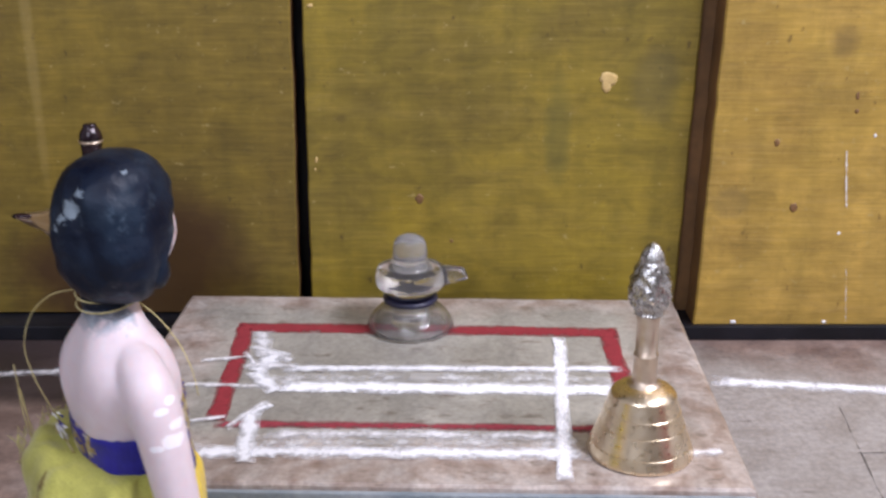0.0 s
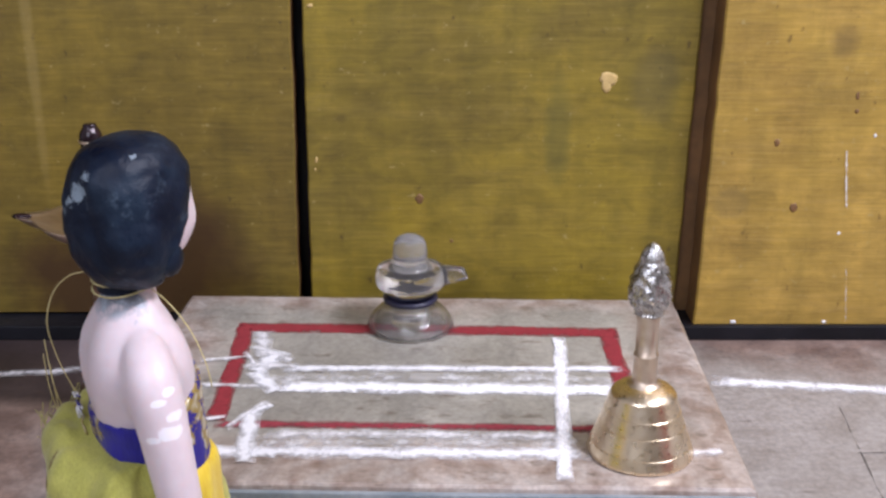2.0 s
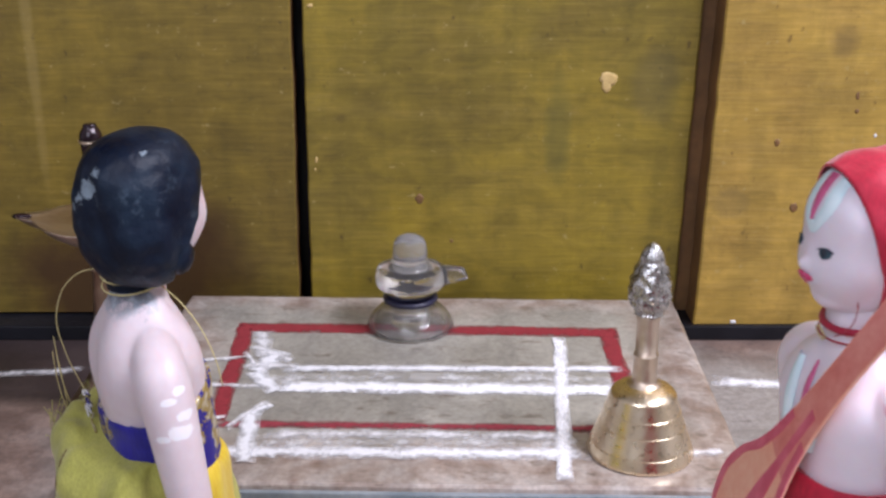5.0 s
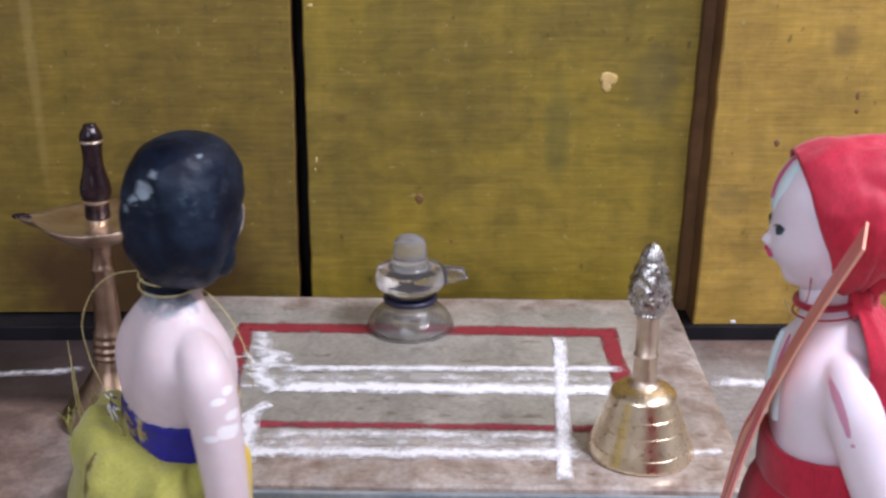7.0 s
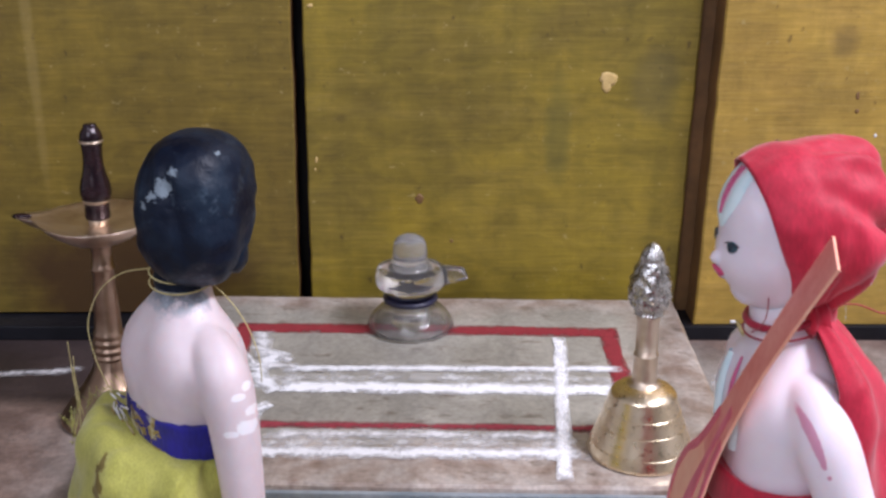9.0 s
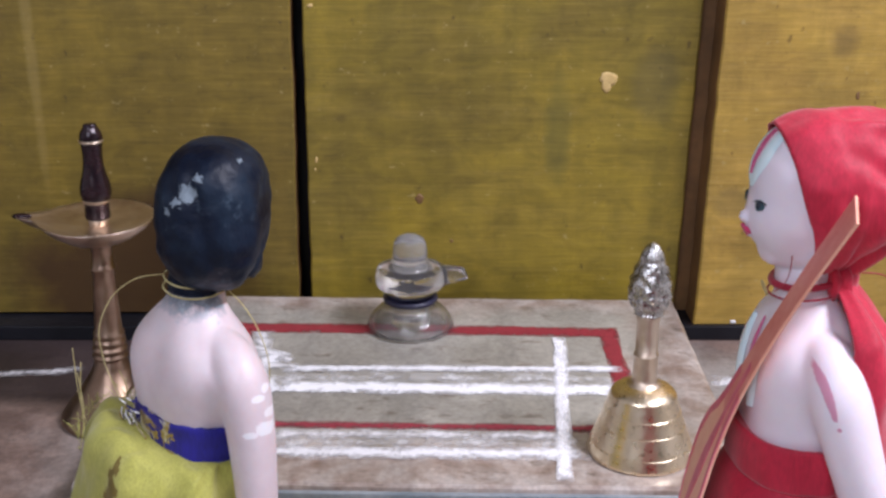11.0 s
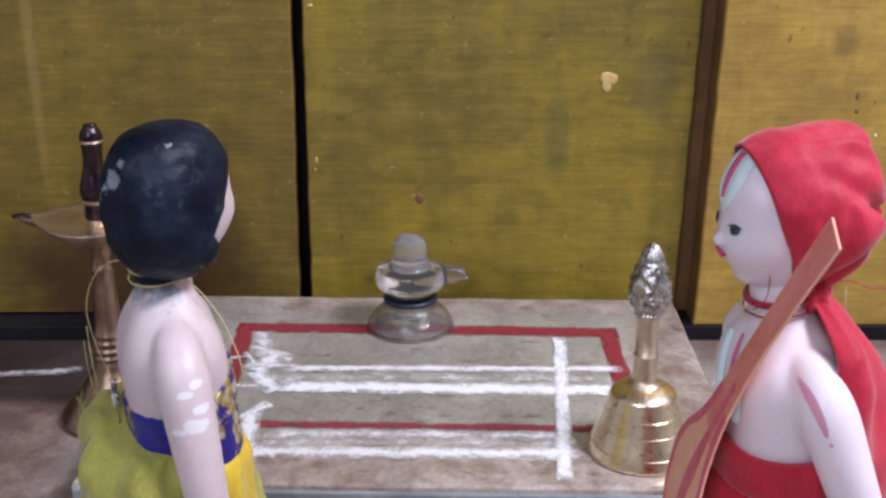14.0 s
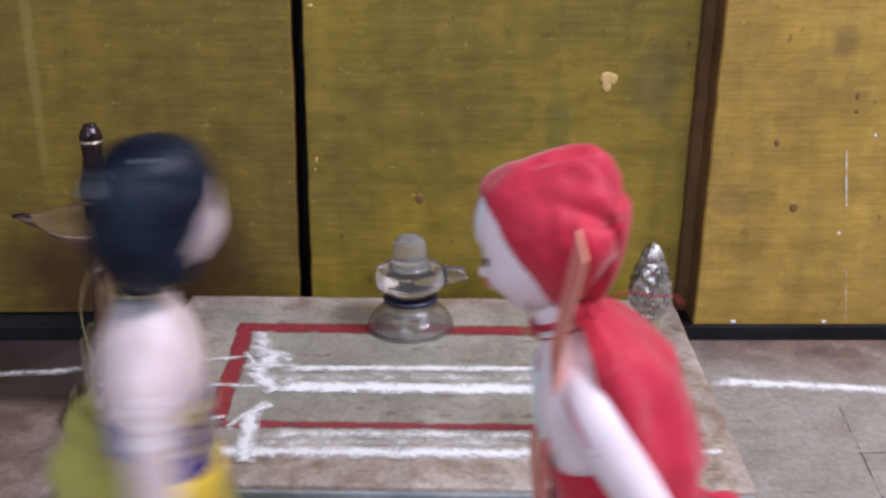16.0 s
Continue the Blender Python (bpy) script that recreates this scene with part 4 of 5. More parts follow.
def dark_haired_doll():
    bm = bmesh.new()
    mats = [SKIN, HAIR, SKIN, BLUE, BROCADE, LIME, YELLOW, THREAD, CHIP, LIP, EYE_PAINT, UNDERSKIRT]
    body(bm, 0, ((1, 0.004, 1.03, -0.001, 1.0), (-1, 0.010, 0.80, 0.001, 1.0)))
    first = len(bm.verts)
    face(bm, 0)
    # moulded hair: a tall cap, lumpy, swept over the ears and ending in a low roll at the nape
    rows = smooth_rows([(0, -0.0030, 0.1835, 0.0105, 0.0095), (0, -0.0040, 0.1865, 0.0138, 0.0140), (0, -0.0050, 0.1930, 0.0172, 0.0185), (0, -0.0055, 0.2030, 0.0203, 0.0218), (0, -0.0045, 0.2150, 0.0217, 0.0234),
                        (0, -0.0020, 0.2270, 0.0212, 0.0240), (0, -0.0010, 0.2370, 0.0186, 0.0222), (0, -0.0010, 0.2440, 0.0138, 0.0170), (0, -0.0015, 0.2475, 0.0080, 0.0100), (0, -0.0015, 0.2485, 0.0020, 0.0030)], 8)
    loops = []
    for cx, cy, z, rx, ry in rows:
        loop = []
        for i in range(110):
            a = 2 * math.pi * i / 110
            c, s = math.cos(a), math.sin(a)
            k = (abs(c) ** 2.25 + abs(s) ** 2.25) ** (-1 / 2.25)
            k *= 1 + 0.055 * noise.noise((c * 1.8 + 3, s * 1.8, z * 85)) + 0.030 * noise.noise((c * 3.6, s * 3.6, z * 170)) - 0.035 * math.exp(-((c - 0.25 + (z - 0.21) * 14) / 0.12) ** 2) + 0.04 * math.exp(-((c - 0.93) / 0.10) ** 2 - ((z - 0.204) / 0.013) ** 2)
            y = ry * k * s
            if s > 0:
                lim = -0.003 + 0.0255 * max(0.0, (z - 0.192) / 0.036)
                y = min(y, lim + 0.0015 * noise.noise((c * 3, z * 200, 2)))
            loop.append((cx + rx * k * c, cy + y, z))
        loops.append(loop)
    skin_rings(bm, loops, 1)
    for sx in (1, -1):
        ball(bm, (0.0158 * sx, -0.0015, 0.1955), (0.0042, 0.0062, 0.0080), 1, 12, 8, lambda d: 1 + 0.18 * noise.noise(d * 2.4))
    for sx in (1, -1):
        stroke(bm, spot(0.0092 * sx, 0.2165, 0.0021, 0.0028), on_face, 10)
    stroke(bm, spot(0, 0.2030, 0.0042, 0.0022), on_face, 9)
    set_head(bm, first, 37, (0.0028, 0.0072), 1.04, 1.04)
    loft(bm, [(0, 0, 0.1868, 0.0110, 0.0108), (0, 0.0, 0.1890, 0.0108, 0.0108), (0, 0.0005, 0.1950, 0.0106, 0.0106)], 1, 40, 2.0, lambda a, z: -0.18 if math.sin(a) > 0.25 else 0.0, (False, False))
    # bodice of blue cloth with a brocade end at the front and at the far side
    def frill(a, z):
        return 0.012 * math.sin(11 * a) + 0.03 * noise.noise((math.cos(a) * 3, math.sin(a) * 3, z * 120))
    vs = loft(bm, smooth_rows([(0, 0, 0.102, 0.0290, 0.0226), (0, 0, 0.121, 0.0282, 0.0216), (0, 0, 0.132, 0.0284, 0.0214), (0, 0, 0.1385, 0.0288, 0.0212), (0, 0, 0.1390, 0.0270, 0.0190)], 4), 3, 64, 2.2, frill, (False, False))
    for f in bm.faces:
        if f.material_index == 3:
            c = f.calc_center_median()
            if c.y > 0.004 or c.x < 0.012 + 0.008 * noise.noise(c * 160):
                f.material_index = 4
    for loop in vs[-5:]:
        for v in loop:
            v.co.z += 0.0014 * noise.noise((v.co.x * 260, v.co.y * 260, 5)) + (0.008 * max(0.0, (-v.co.x - 0.014) / 0.016)) + (0.010 * max(0.0, v.co.y / 0.02))
    # skirt: yellow underneath, a pale lime wrap round the back gathered high on one hip
    def fold(a, z):
        d = max(0.0, (0.112 - z) / 0.112)
        return (0.03 + 0.09 * d) * math.sin(9 * a + 3 * math.sin(a)) * 0.6 + 0.07 * noise.noise((math.cos(a) * 2.2, math.sin(a) * 2.2, z * 22))
    loft(bm, smooth_rows([(0, 0.001, 0.1150, 0.0280, 0.0216), (0, 0.001, 0.1090, 0.0302, 0.0236), (0, -0.001, 0.090, 0.0320, 0.0252), (0, -0.002, 0.060, 0.0345, 0.0275), (0, -0.002, 0.025, 0.0370, 0.0310), (0, -0.002, 0.0, 0.0385, 0.0330)], 5), 6, 80, 2.0, fold)
    def wrap(a, z):
        return 0.05 * math.sin(8 * a + z * 90) + 0.012 * math.sin(19 * a - z * 160) + 0.13 * noise.noise((math.cos(a) * 2.2 + 5, math.sin(a) * 2.2, z * 38)) + 0.02 * noise.noise((math.cos(a) * 6, math.sin(a) * 6, z * 60))
    vs = loft(bm, smooth_rows([(-0.001, -0.004, 0.1275, 0.0300, 0.0212), (-0.0035, -0.008, 0.126, 0.0352, 0.0262), (-0.0050, -0.010, 0.115, 0.0385, 0.0310), (-0.0065, -0.009, 0.090, 0.0395, 0.0340), (-0.009, -0.007, 0.060, 0.0420, 0.0390), (-0.006, -0.006, 0.020, 0.0480, 0.0440), (-0.006, -0.006, 0.002, 0.0510, 0.0460)], 9), 5, 150, 2.0, wrap, (True, False))
    for loop in vs:
        for v in loop:
            if v.co.z > 0.06:
                up = min(1.0, max(0.0, (0.014 - v.co.x) / 0.022)) * min(1.0, max(0.0, -v.co.y / 0.03))
                v.co.z += (v.co.z - 0.06) / 0.06 * (0.0045 * up - 0.002 * max(0.0, v.co.x / 0.02)) + 0.002 * noise.noise((v.co.x * 130, v.co.y * 130, 3))
    # a worn-through place in the wrap, narrow above and wide below, the dark underskirt showing
    for f in bm.faces:
        if f.material_index == 5:
            c = f.calc_center_median()
            if 0.1085 < c.z < 0.1265 and c.y < 0:
                turn = math.atan2(c.y + 0.0095, c.x + 0.006)
                if abs(turn + 1.27 + 0.10 * noise.noise(c * 220)) < 0.06 + 0.11 * (0.1265 - c.z) / 0.018:
                    f.material_index = 11
    # thread: twice round the neck, one loose loop out to the hip, loose ends
    for z, r in ((0.1915, 0.0120), (0.1872, 0.0122)):
        tube(bm, [(r * math.cos(a), r * math.sin(a) - 0.0003, z + 0.0006 * math.sin(a * 2)) for a in [2 * math.pi * i / 28 for i in range(29)]], 0.00035, 7, 6)
    for pts in ([(-0.009, -0.009, 0.1915), (-0.014, -0.018, 0.1900), (-0.020, -0.025, 0.1820), (-0.023, -0.029, 0.1690), (-0.022, -0.028, 0.1560), (-0.020, -0.0260, 0.1470), (-0.0185, -0.0235, 0.1390)],
                [(0.0100, 0.006, 0.1890), (0.0130, 0.013, 0.1800), (0.0155, 0.0185, 0.1690), (0.0175, 0.0220, 0.1560), (0.0165, 0.0235, 0.1440)],
                [(-0.038, -0.028, 0.122), (-0.040, -0.030, 0.136), (-0.043, -0.030, 0.154)], [(-0.036, -0.030, 0.120), (-0.034, -0.032, 0.136), (-0.033, -0.032, 0.152)],
                [(-0.038, -0.030, 0.116), (-0.036, -0.030, 0.130), (-0.040, -0.030, 0.144)]):
        tube(bm, [p for p in smooth_rows(pts, 6)], 0.00024, 7, 6)
    # frayed edge of the wrap and loose brocade ends
    rng = random.Random(7)
    for i in range(46):
        a = math.pi * (0.85 + 0.55 * rng.random())
        p = Vector((-0.010 + 0.038 * math.cos(a), -0.010 + 0.031 * math.sin(a), 0.119 + 0.006 * rng.random()))
        q = p + Vector((rng.uniform(-0.008, 0.004), rng.uniform(-0.005, 0.005), rng.uniform(0.002, 0.010)))
        tube(bm, [p, (p + q) / 2 + Vector((0.001, 0, 0.001)), q], 0.00016, 5, 4)
    for i in range(16):
        p = Vector((-0.022 + 0.014 * rng.random(), -0.0228, 0.131 + 0.010 * rng.random()))
        q = p + Vector((rng.uniform(0.002, 0.010), rng.uniform(-0.002, 0.0), rng.uniform(-0.010, 0.003)))
        tube(bm, [p, (p + q) / 2 + Vector((0, -0.0012, 0.0012)), q], 0.0004, 4 if i % 2 else 8, 4)
    ob = finish("dark_haired_doll", bm, mats)
    return tagged(ob, "pale plastic doll with blue-black moulded hair and yellow skirt", "doll")


def red_hooded_doll():
    bm = bmesh.new()
    mats = [WHITE_SKIN, RED, DARK_RED, PINK, LIP, EYE_PAINT, MARK_WHITE, THREAD, IRIS]
    body(bm, 0, ((1, -0.022, 1.10, -0.003, 1.04), (-1, -0.024, 1.02, -0.0030, 1.0)))
    first = len(bm.verts)
    face(bm, 0)
    for sx in (1, -1):
        stroke(bm, spot(0.0076 * sx, 0.2146, 0.0023, 0.0021), on_face, 8, 0.0005)
        stroke(bm, spot(0.0076 * sx, 0.2148, 0.0012, 0.0016), on_face, 5, 0.0008)
        stroke(bm, [(0.0076 * sx + 0.0026 * q, 0.2165 - 0.0010 * q * q, 0.0006) for q in (-1, -0.6, -0.2, 0.2, 0.6, 1)], on_face, 5, 0.0009)
    # lips, two lobes above one
    stroke(bm, spot(0, 0.2022, 0.0040, 0.0018), on_face, 4, 0.0014)
    for sx in (1, -1):
        stroke(bm, spot(0.0017 * sx, 0.2034, 0.0022, 0.0016), on_face, 4, 0.0015)
    # forehead mark: white U with a red stroke inside
    for sx in (1, -1):
        stroke(bm, [(sx * (0.0014 + 0.0042 * math.sin(math.pi / 2 * min(1, k / 7))), 0.2222 + 0.00145 * k, 0.0026 - 0.0004 * abs(k - 8) / 8) for k in range(15)], on_face, 6, 0.0004)
    stroke(bm, spot(0, 0.2228, 0.0032, 0.0026), on_face, 6, 0.0004)
    stroke(bm, [(0.0003, 0.2252 + 0.00138 * k, 0.0005 + 0.0016 * math.sin(math.pi / 2 * min(1, (k + 1) / 9))) for k in range(13)], on_face, 3, 0.0006)
    # hood: a cloth shell open round the face, drawn in at the neck
    loops_out, loops_in = [], []
    nphi, nth = 110, 52
    for i in range(nth + 1):
        lo, li = [], []
        for j in range(nphi):
            ph = 2 * math.pi * j / nphi
            up, sd = math.sin(ph), math.cos(ph)
            th0 = radians(66 - 12 * max(0, up) + 22 * max(0, -up))
            th = th0 + (math.pi - 0.02 - th0) * (i / nth)
            d = Vector((math.sin(th) * sd, math.cos(th), math.sin(th) * up))
            q = 3.0 if d.y < 0 else 2.2
            k = (abs(d.y) ** q + math.hypot(d.x, d.z) ** q) ** (-1 / q)
            p = Vector((0.0245 * d.x * k, -0.003 + 0.0310 * d.y * k, 0.2170 + (0.0318 if d.z > 0 else 0.0360) * d.z * k))
            p.z -= 0.0020 * max(0.0, -d.y) * max(0.0, d.z)
            p.y += 0.0015 * max(0.0, up) * math.exp(-i / 11)
            p.x *= 1 - 0.16 * math.exp(-i / 8)
            if p.z < 0.2170:
                c = min(1.0, (0.2170 - p.z) / 0.036)
                p.x *= 1 - 0.42 * c * c
                if p.y < 0:
                    p.y *= 1 - 0.62 * c ** 1.25
            back = max(0.0, -d.y)
            ray = math.atan2(p.x, p.z - 0.176)
            fold = 0.0030 * min(1.0, back * 1.6) * (math.sin(ray * 22 + 3.0 * noise.noise((d.x * 2, d.y * 2, d.z * 2))) + 0.6 * math.sin(ray * 9 + 1)) * min(1, i / 15)
            fold += 0.0014 * noise.noise((d.x * 2.0 + 4, d.y * 2.0, d.z * 2.0)) + 0.0005 * noise.noise((d.x * 6, d.y * 6, d.z * 6))
            gather = math.atan2(-(p.y + 0.008), p.z - 0.184)
            crease = max(0.0, math.sin(13 * gather + 2.2 * noise.noise((d.x * 2.4, d.y * 2.4, d.z * 2.4 + 7)))) ** 2
            fold -= 0.0020 * crease * min(1.0, back * 1.8) * max(0.0, 1 - 1.25 * max(0.0, d.z)) * min(1.0, i / 15)
            lo.append(p + d * fold)
            li.append(p + d * (fold - 0.0007))
        loops_out.append(lo)
        loops_in.append(li)
    skin_rings(bm, loops_in[:nth // 2][::-1] + loops_out, 1, True, (False, True))
    set_head(bm, first, 0, (0, 0), 1.07, 0.965, 0.90)
    def chest(x, z):
        t = np.interp(z, [r[2] for r in TORSO], [r[4] for r in TORSO])
        w = np.interp(z, [r[2] for r in TORSO], [r[3] for r in TORSO])
        return Vector((x, -0.001 + t * (1 - min(0.98, abs(x) / w) ** 2.25) ** (1 / 2.25) + 0.0004, z))
    for sx in (1, -1):
        stroke(bm, [(sx * (0.0075 + 0.0002 * k), 0.1440 + 0.0026 * k, 0.0014 + 0.0023 * math.sin(math.pi * (k + 1) / 13)) for k in range(12)], chest, 6, 0.0016)
    stroke(bm, [(0.0004, 0.1535 + 0.0019 * k, 0.0003 + 0.0013 * math.sin(math.pi * (k + 0.5) / 12)) for k in range(12)], chest, 3, 0.0005)
    # collar cord and a tie at the nape
    for z, r, k in ((0.1890, 0.0120, 0.0013), (0.1850, 0.0130, 0.0004)):
        tube(bm, [(r * math.cos(a), r * math.sin(a), z - 0.0016 * math.sin(a)) for a in [2 * math.pi * i / 28 for i in range(29)]], k, 2, 8)
    ball(bm, (0, -0.0080, 0.1890), (0.0130, 0.0080, 0.0085), 1, 36, 20, lambda d: 1 + 0.10 * math.sin(9 * math.atan2(d.x, d.y)) + 0.12 * noise.noise(d * 2.6))
    # loose end of the cord and a thread ring at the throat
    tube(bm, [(0.0022 * math.cos(a) - 0.001, 0.0150 + 0.0010 * math.sin(a), 0.1856 + 0.0026 * math.sin(a)) for a in [2 * math.pi * i / 20 for i in range(21)]], 0.0003, 7, 6)
    tube(bm, smooth_rows([(-0.0125, 0.010, 0.2020), (-0.0128, 0.0105, 0.1950), (-0.0100, 0.0115, 0.1895), (-0.0060, 0.0130, 0.1860)], 5), 0.0002, 2, 6)
    tube(bm, smooth_rows([(0.000, -0.014, 0.1900), (0.002, -0.026, 0.1885), (0.001, -0.034, 0.1850), (0.002, -0.040, 0.1835), (0.001, -0.043, 0.1790)], 5), 0.00028, 2, 6)
    # cape: falls from the nape over the back, wide below
    loops_o, loops_i = [], []
    for i in range(31):
        t = i / 30
        z = 0.1900 - 0.072 * t
        half = radians(66 + 20 * min(1, t / 0.45))
        rx = 0.0100 + 0.0295 * min(1, (t / 0.19)) ** 0.8 + 0.003 * t
        ry = 0.0120 + 0.0165 * min(1, (t / 0.40)) ** 0.9 + 0.0060 * math.sin(math.pi * min(1.0, t * 0.75))
        lo, li = [], []
        for j in range(57):
            a = -math.pi / 2 + half * (2 * j / 56 - 1)
            f = 1 + 0.045 * math.sin(9 * a + 3 * t) * min(1, t * 3) + 0.12 * noise.noise((a * 2.5, t * 3.2, 6))
            f *= 1 - 0.15 * abs(2 * j / 56 - 1) ** 3
            zz = z + 0.004 * noise.noise((a * 3, 9, t)) - 0.010 * t * abs(2 * j / 56 - 1)
            lo.append(Vector((rx * f * math.cos(a), -0.002 + ry * f * math.sin(a), zz)))
            li.append(Vector(((rx * f - 0.0008) * math.cos(a), -0.002 + (ry * f - 0.0008) * math.sin(a), zz)))
        loops_o.append(lo)
        loops_i.append(li)
    skin_rings(bm, [a + b[::-1] for a, b in zip(loops_o, loops_i)], 1)
    # skirt with a turned waistband
    def fold(a, z):
        d = max(0.0, (0.112 - z) / 0.112)
        return (0.02 + 0.10 * d) * math.sin(10 * a + 2 * math.sin(2 * a)) * 0.55 + 0.05 * noise.noise((math.cos(a) * 2.4, math.sin(a) * 2.4, z * 26))
    loft(bm, smooth_rows([(0, 0, 0.1345, 0.0272, 0.0200), (0, 0, 0.1340, 0.0292, 0.0222), (0, 0, 0.1200, 0.0300, 0.0230), (0, 0, 0.1185, 0.0290, 0.0222), (0, 0.001, 0.108, 0.0330, 0.0265), (0, 0.001, 0.060, 0.0400, 0.0360), (0, 0.001, 0.025, 0.0460, 0.0430), (0, 0.001, 0.0, 0.0490, 0.0460)], 4), 1, 80, 2.1, fold)
    for pts in ([(-0.012, -0.024, 0.112), (-0.008, -0.034, 0.106), (-0.002, -0.042, 0.096)],):
        tube(bm, smooth_rows(pts, 5), 0.005, 1, 12, [0.0030 + 0.0016 * math.sin(i * 0.9) for i in range(11)])
    # thread zigzag over the skirt
    tube(bm, smooth_rows([(-0.024, 0.022, 0.094), (-0.010, 0.034, 0.088), (0.000, 0.036, 0.096), (0.012, 0.034, 0.089), (0.024, 0.024, 0.096)], 4), 0.0004, 7, 6)
    ob = finish("red_hooded_doll", bm, mats)
    return tagged(ob, "white plastic doll in a red satin hood, cape and skirt", "doll")


LUTE_TOP, LUTE_FOOT = Vector((-0.0350, -0.0018, 0.2227)), Vector((0.022, 0.037, 0.072))


def paper_lute():
    """A flat cut-out: long neck, pear body; painted outline and middle stroke."""
    ax = (LUTE_TOP - LUTE_FOOT).normalized()
    n = Vector((0.30, 0.954, 0))
    n = (n - ax * n.dot(ax)).normalized()
    w = ax.cross(n)
    ln = (LUTE_TOP - LUTE_FOOT).length
    prof = smooth_rows([(0.000, 0.004), (0.004, 0.0130), (0.016, 0.0260), (0.032, 0.0305), (0.048, 0.0255), (0.064, 0.0160), (0.082, 0.0105), (0.110, 0.0078), (0.140, 0.0078), (ln, 0.0084)], 6)

    def at(s, q, o):
        return LUTE_FOOT + ax * s + w * q + n * (o + 0.0055 * math.sin(math.pi * s / ln))

    t = new("paper_lute")
    t.empty_display_size = 0.02
    tagged(t, "orange paper cut-out lute with magenta brushed outline", "toy lute")
    bm = bmesh.new()
    skin_rings(bm, [[at(s, -h, 0), at(s, h, 0), at(s, h, 0.0009), at(s, -h, 0.0009)] for s, h in prof])
    part("body", bm, PAPER, t, smooth=False)
    bm = bmesh.new()
    rows = [(s, h) for s, h in prof if s > 0.068]
    skin_rings(bm, [[at(s, -h * 0.94, 0.0008), at(s, h * 0.94, 0.0008), at(s, h * 0.94, 0.0010), at(s, -h * 0.94, 0.0010)] for s, h in rows])
    part("neck_wash", bm, PAPER_WASH, t, "pink brushed wash along the neck", smooth=False)
    for sd in (1, -1):
        bm = bmesh.new()
        rows = [(s, h, min(h * 0.5, 0.0042 + 0.0010 * noise.noise((s * 90, sd, 0)))) for s, h in prof if s < 0.088]
        skin_rings(bm, [[at(s, sd * (h - k), 0.0008), at(s, sd * (h + 0.0002), 0.0008), at(s, sd * (h + 0.0002), 0.0012), at(s, sd * (h - k), 0.0012)] for s, h, k in rows])
        part("outline", bm, PAPER_LINE, t, "magenta brush stroke", smooth=False)
    bm = bmesh.new()
    rows = []
    for i in range(25):
        k = i / 24
        s = 0.008 + 0.088 * k
        rows.append((s, 0.0012 + 0.0036 * math.sin(math.pi * min(1, k * 1.25)) ** 2 + 0.001 * k))
    skin_rings(bm, [[at(s, 0.002 - h, 0.0008), at(s, 0.002 + h, 0.0008), at(s, 0.002 + h, 0.0012), at(s, 0.002 - h, 0.0012)] for s, h in rows])
    part("middle_stroke", bm, PAPER_LINE, t, "magenta brush stroke", smooth=False)
    return t


setting()
board()
floor_lines()
hand_bell()
crystal_shrine()
oil_lamp()
doll_a = dark_haired_doll()
doll_b = red_hooded_doll()
lute = paper_lute()


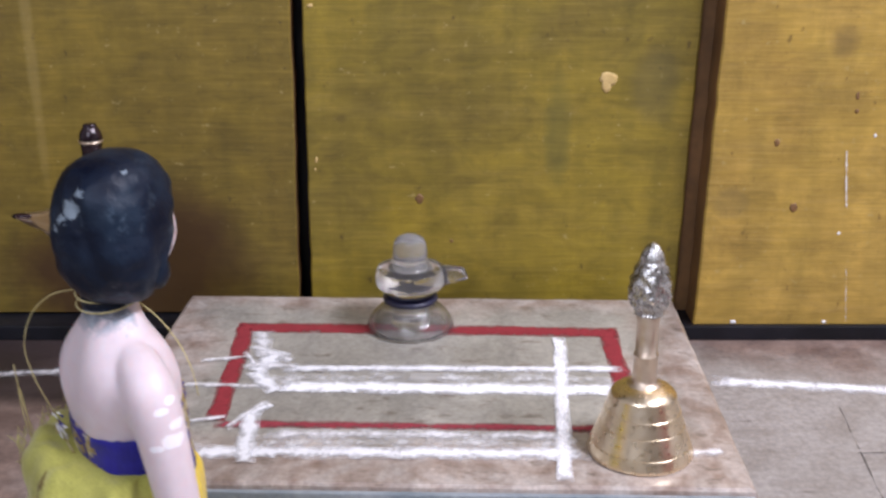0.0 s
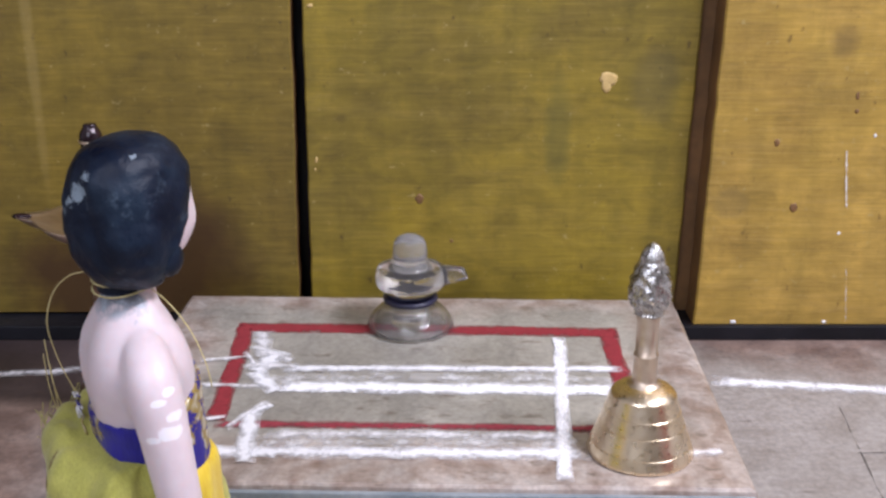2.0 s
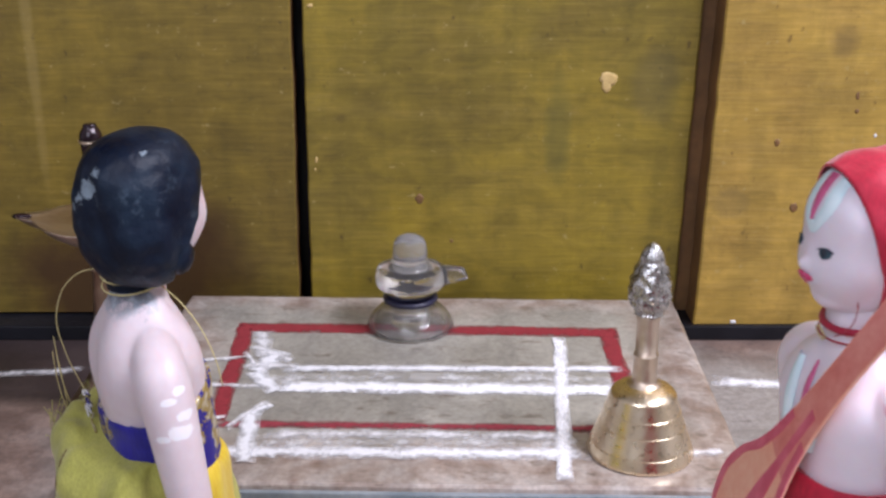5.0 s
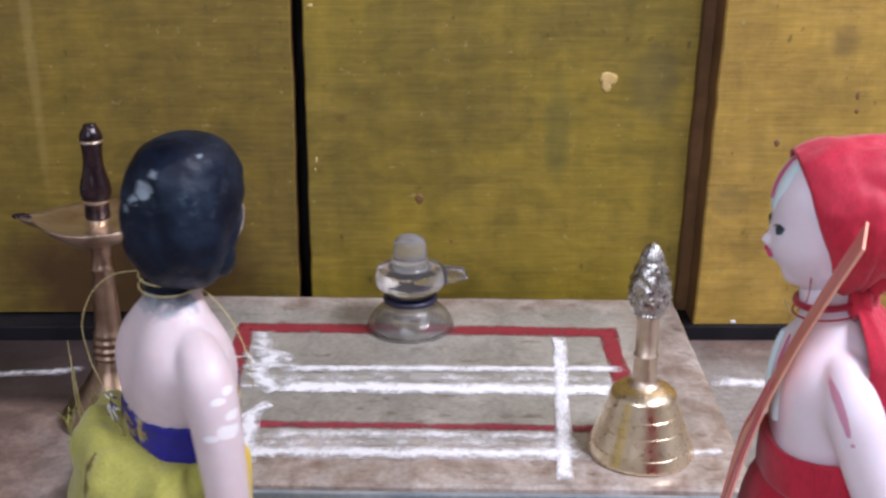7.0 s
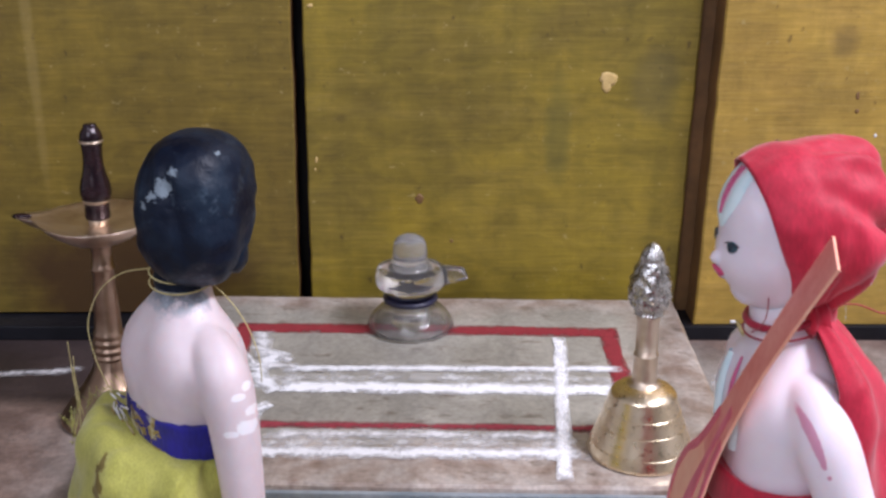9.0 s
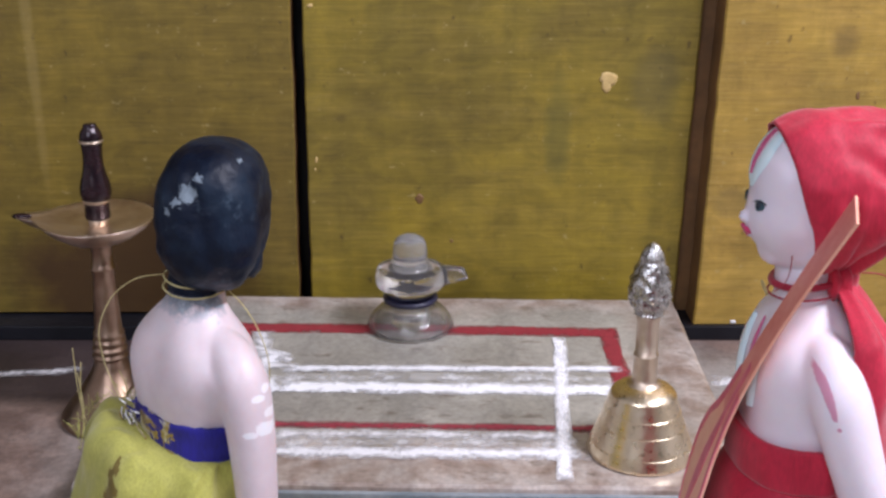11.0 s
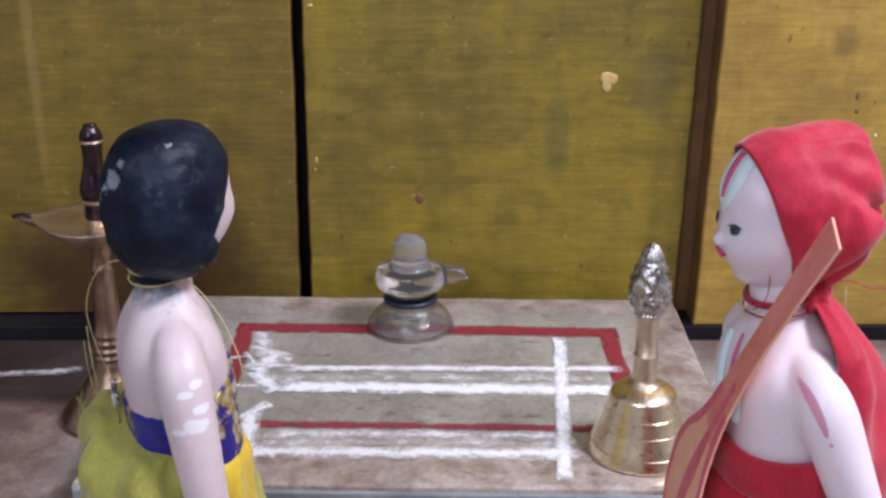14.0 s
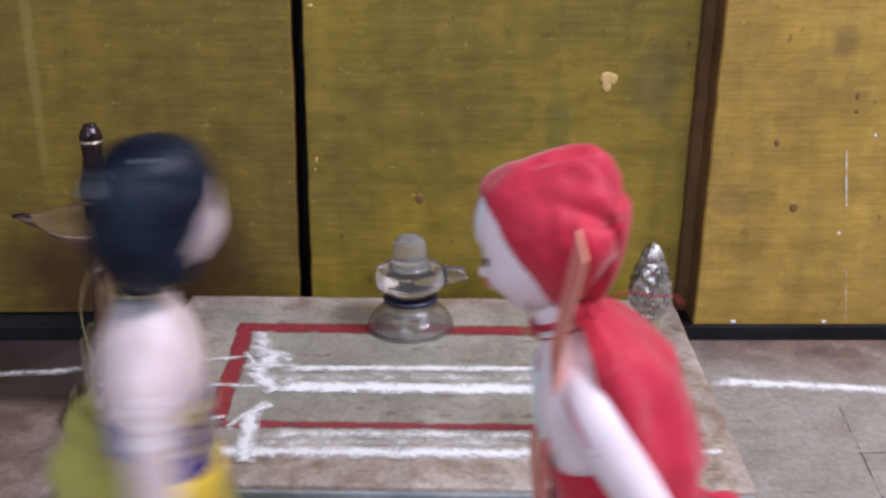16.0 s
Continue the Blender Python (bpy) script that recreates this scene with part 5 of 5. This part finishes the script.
# ---- what moves: seconds, x, y, z, lean (rx), tip (ry), turn (rz) ----
DOLL_A = [
    (0.0, -0.1195, 0.3929, -0.0080, 2.4, -1.4, -53.2),
    (0.1, -0.1235, 0.3930, -0.0055, 2.4, -1.0, -53.5),
    (0.2, -0.1275, 0.3930, -0.0015, 2.4, -1.0, -54.0),
    (0.3, -0.1260, 0.3930, 0.0000, 2.4, -0.8, -55.0),
    (0.4, -0.1205, 0.3935, -0.0010, 2.4, -0.6, -56.0),
    (0.5, -0.1186, 0.3935, -0.0015, 2.4, -0.6, -56.6),
    (1.0, -0.1181, 0.3938, -0.0014, 2.4, -0.2, -58.5),
    (1.5, -0.1144, 0.3909, -0.0004, 2.6, -0.6, -60.7),
    (2.0, -0.1115, 0.3921, 0.0000, 3.0, -0.2, -63.6),
    (2.5, -0.1076, 0.3907, 0.0003, 2.5, 0.3, -63.5),
    (3.0, -0.1083, 0.3909, 0.0006, 2.7, 0.2, -63.6),
    (3.5, -0.1071, 0.3900, 0.0006, 2.8, -0.2, -64.3),
    (4.0, -0.1072, 0.3909, 0.0006, 2.7, 0.2, -63.7),
    (4.2, -0.1072, 0.3909, 0.0006, 2.7, 0.2, -63.7),
    (6.3, -0.1053, 0.3865, 0.0061, 4.1, -0.4, -68.9),
    (6.5, -0.1068, 0.3865, 0.0061, 4.1, -0.4, -70.9),
    (7.0, -0.1055, 0.3891, -0.0001, -0.5, 0.7, -55.5),
    (7.5, -0.1093, 0.3902, -0.0001, -1.5, 1.6, -47.0),
    (8.0, -0.1105, 0.3915, 0.0001, -2.4, 1.9, -46.2),
    (8.5, -0.1084, 0.3894, 0.0007, -1.3, 0.2, -50.5),
    (9.0, -0.1052, 0.3894, 0.0008, -1.3, 1.4, -49.8),
    (9.2, -0.1071, 0.3885, 0.0011, -1.1, 1.6, -47.5),
    (11.5, -0.1084, 0.3922, -0.0042, -3.7, 2.0, -44.2),
    (12.0, -0.1092, 0.3923, -0.0024, -2.7, 1.4, -45.6),
    (12.5, -0.1089, 0.3920, -0.0017, -2.1, 0.8, -47.5),
    (13.0, -0.1081, 0.3889, -0.0005, -2.0, 0.3, -48.3),
    (13.5, -0.1069, 0.3881, 0.0012, -1.2, 0.6, -48.4),
    (14.0, -0.0978, 0.3895, 0.0045, 2.6, -0.3, -69.2),
    (14.5, -0.1068, 0.3865, 0.0034, -0.4, 0.7, -52.3),
    (15.0, -0.1056, 0.3847, 0.0030, -1.0, 1.0, -50.1),
    (15.5, -0.1018, 0.3852, 0.0018, -1.6, 1.6, -49.7),
    (15.9, -0.1002, 0.3861, 0.0023, -1.4, 2.1, -50.1),
    (16.0, -0.1125, 0.3875, 0.0010, 0.0, 1.0, -81.0),
]
DOLL_B = [
    (0, 0.3300, 0.3450, 0.0000, 0.0, 0.0, 100.0),
    (3.6, 0.3000, 0.3450, 0.0000, 0.0, 0.0, 100.0),
    (4, 0.2180, 0.3450, 0.0030, 0.0, 0.0, 104.0),
    (4.1, 0.1880, 0.3440, 0.0040, 0.0, -0.5, 105.0),
    (4.2, 0.1589, 0.3432, 0.0047, -0.0, -1.1, 106.2),
    (6.3, 0.1426, 0.3598, -0.0033, -6.7, 2.8, 89.5),
    (6.5, 0.1453, 0.3603, -0.0063, -7.2, 3.7, 88.0),
    (6.8, 0.1382, 0.3592, 0.0014, -3.9, 2.6, 92.6),
    (7, 0.1504, 0.3610, 0.0013, -3.2, 1.8, 84.0),
    (7.2, 0.1233, 0.3542, -0.0024, -3.6, 1.5, 89.4),
    (7.5, 0.1376, 0.3591, 0.0025, -5.4, -0.7, 81.2),
    (8, 0.1317, 0.3470, 0.0021, -4.9, 2.0, 80.7),
    (8.3, 0.1163, 0.3487, -0.0020, -2.2, 1.3, 90.5),
    (8.4, 0.1183, 0.3493, 0.0037, -2.5, 1.1, 90.0),
    (8.5, 0.1478, 0.3499, 0.0147, -3.6, 0.0, 90.4),
    (8.6, 0.1580, 0.3493, 0.0184, -3.0, 0.5, 95.2),
    (8.8, 0.1452, 0.3469, 0.0124, -2.4, 2.5, 96.0),
    (9, 0.1270, 0.3383, 0.0079, -4.1, 0.1, 94.9),
    (9.2, 0.1342, 0.3492, 0.0068, -2.3, 0.3, 90.1),
    (11.3, 0.1306, 0.3500, 0.0139, -1.2, 2.0, 90.5),
    (11.5, 0.1328, 0.3528, 0.0133, -1.7, 1.1, 86.9),
    (12, 0.1216, 0.3405, 0.0111, -3.8, 1.6, 97.3),
    (12.1, 0.0809, 0.3305, 0.0118, 1.3, -3.4, 110.8),
    (12.2, 0.0975, 0.3310, 0.0214, -2.1, -2.5, 130.8),
    (12.3, 0.1267, 0.3372, 0.0377, -0.3, 1.5, 137.2),
    (12.4, 0.1262, 0.3407, 0.0505, 3.8, 1.2, 147.2),
    (12.5, 0.1236, 0.3422, 0.0591, 4.2, -0.3, 147.1),
    (12.6, 0.1267, 0.3439, 0.0561, 4.9, 1.7, 157.4),
    (12.7, 0.1163, 0.3412, 0.0490, 3.8, 1.1, 142.9),
    (12.8, 0.1096, 0.3383, 0.0428, 4.2, 0.3, 136.1),
    (12.9, 0.0922, 0.3357, 0.0323, 7.3, 0.0, 143.1),
    (13.0, 0.0905, 0.3287, 0.0252, -3.5, 0.4, 135.5),
    (13.1, 0.0997, 0.3293, 0.0177, -4.3, -0.6, 109.1),
    (13.2, 0.0971, 0.3375, 0.0048, -1.7, 1.6, 95.7),
    (13.3, 0.1086, 0.3439, 0.0060, -3.1, 1.2, 99.8),
    (13.5, 0.1315, 0.3576, 0.0036, -5.3, 0.5, 97.5),
    (14, 0.1337, 0.3619, 0.0079, -4.6, -0.6, 97.8),
    (14.5, 0.1345, 0.3750, 0.0070, -2.8, 0.8, 101.6),
    (15, 0.1402, 0.3720, 0.0121, -3.8, 0.8, 103.5),
    (15.1, 0.1304, 0.3608, 0.0117, -2.2, 0.5, 92.7),
    (15.2, 0.1180, 0.3555, 0.0164, -4.3, 0.2, 88.0),
    (15.3, 0.1106, 0.3487, 0.0150, -13.1, 1.1, 85.1),
    (15.4, 0.0970, 0.3623, 0.0115, -17.6, 0.5, 81.4),
    (15.5, 0.0777, 0.3601, 0.0052, -17.6, -1.1, 78.5),
    (15.7, 0.0826, 0.3690, -0.0030, -18.8, 4.3, 84.5),
    (15.8, 0.0685, 0.3649, -0.0047, -15.0, 0.8, 80.1),
    (15.9, 0.0829, 0.3667, -0.0027, -15.7, 0.7, 82.6),
    (16.0, 0.0991, 0.3621, 0.0025, -17.2, 1.6, 86.0),
]


def lute_pose(t, *p):
    """The lute goes with its doll; its neck swings back against the hood when the doll bows."""
    top = Matrix.Translation(LUTE_TOP)
    k = min(1.0, max(0.0, (t - 15.1) / 0.3))
    turn = Matrix.Rotation(radians(5.6 * k), 4, "X") @ Matrix.Rotation(radians(20.0 * k), 4, LUTE_TOP - LUTE_FOOT)
    return pose(*p) @ Matrix.Translation((0, -0.0135 * k, 0)) @ top @ turn @ top.inverted()


def motions():
    walk(doll_a, [(r[0], pose(*r[1:])) for r in DOLL_A])
    walk(doll_b, [(r[0], pose(*r[1:])) for r in DOLL_B])
    walk(lute, [(r[0], lute_pose(*r)) for r in DOLL_B])


motions()
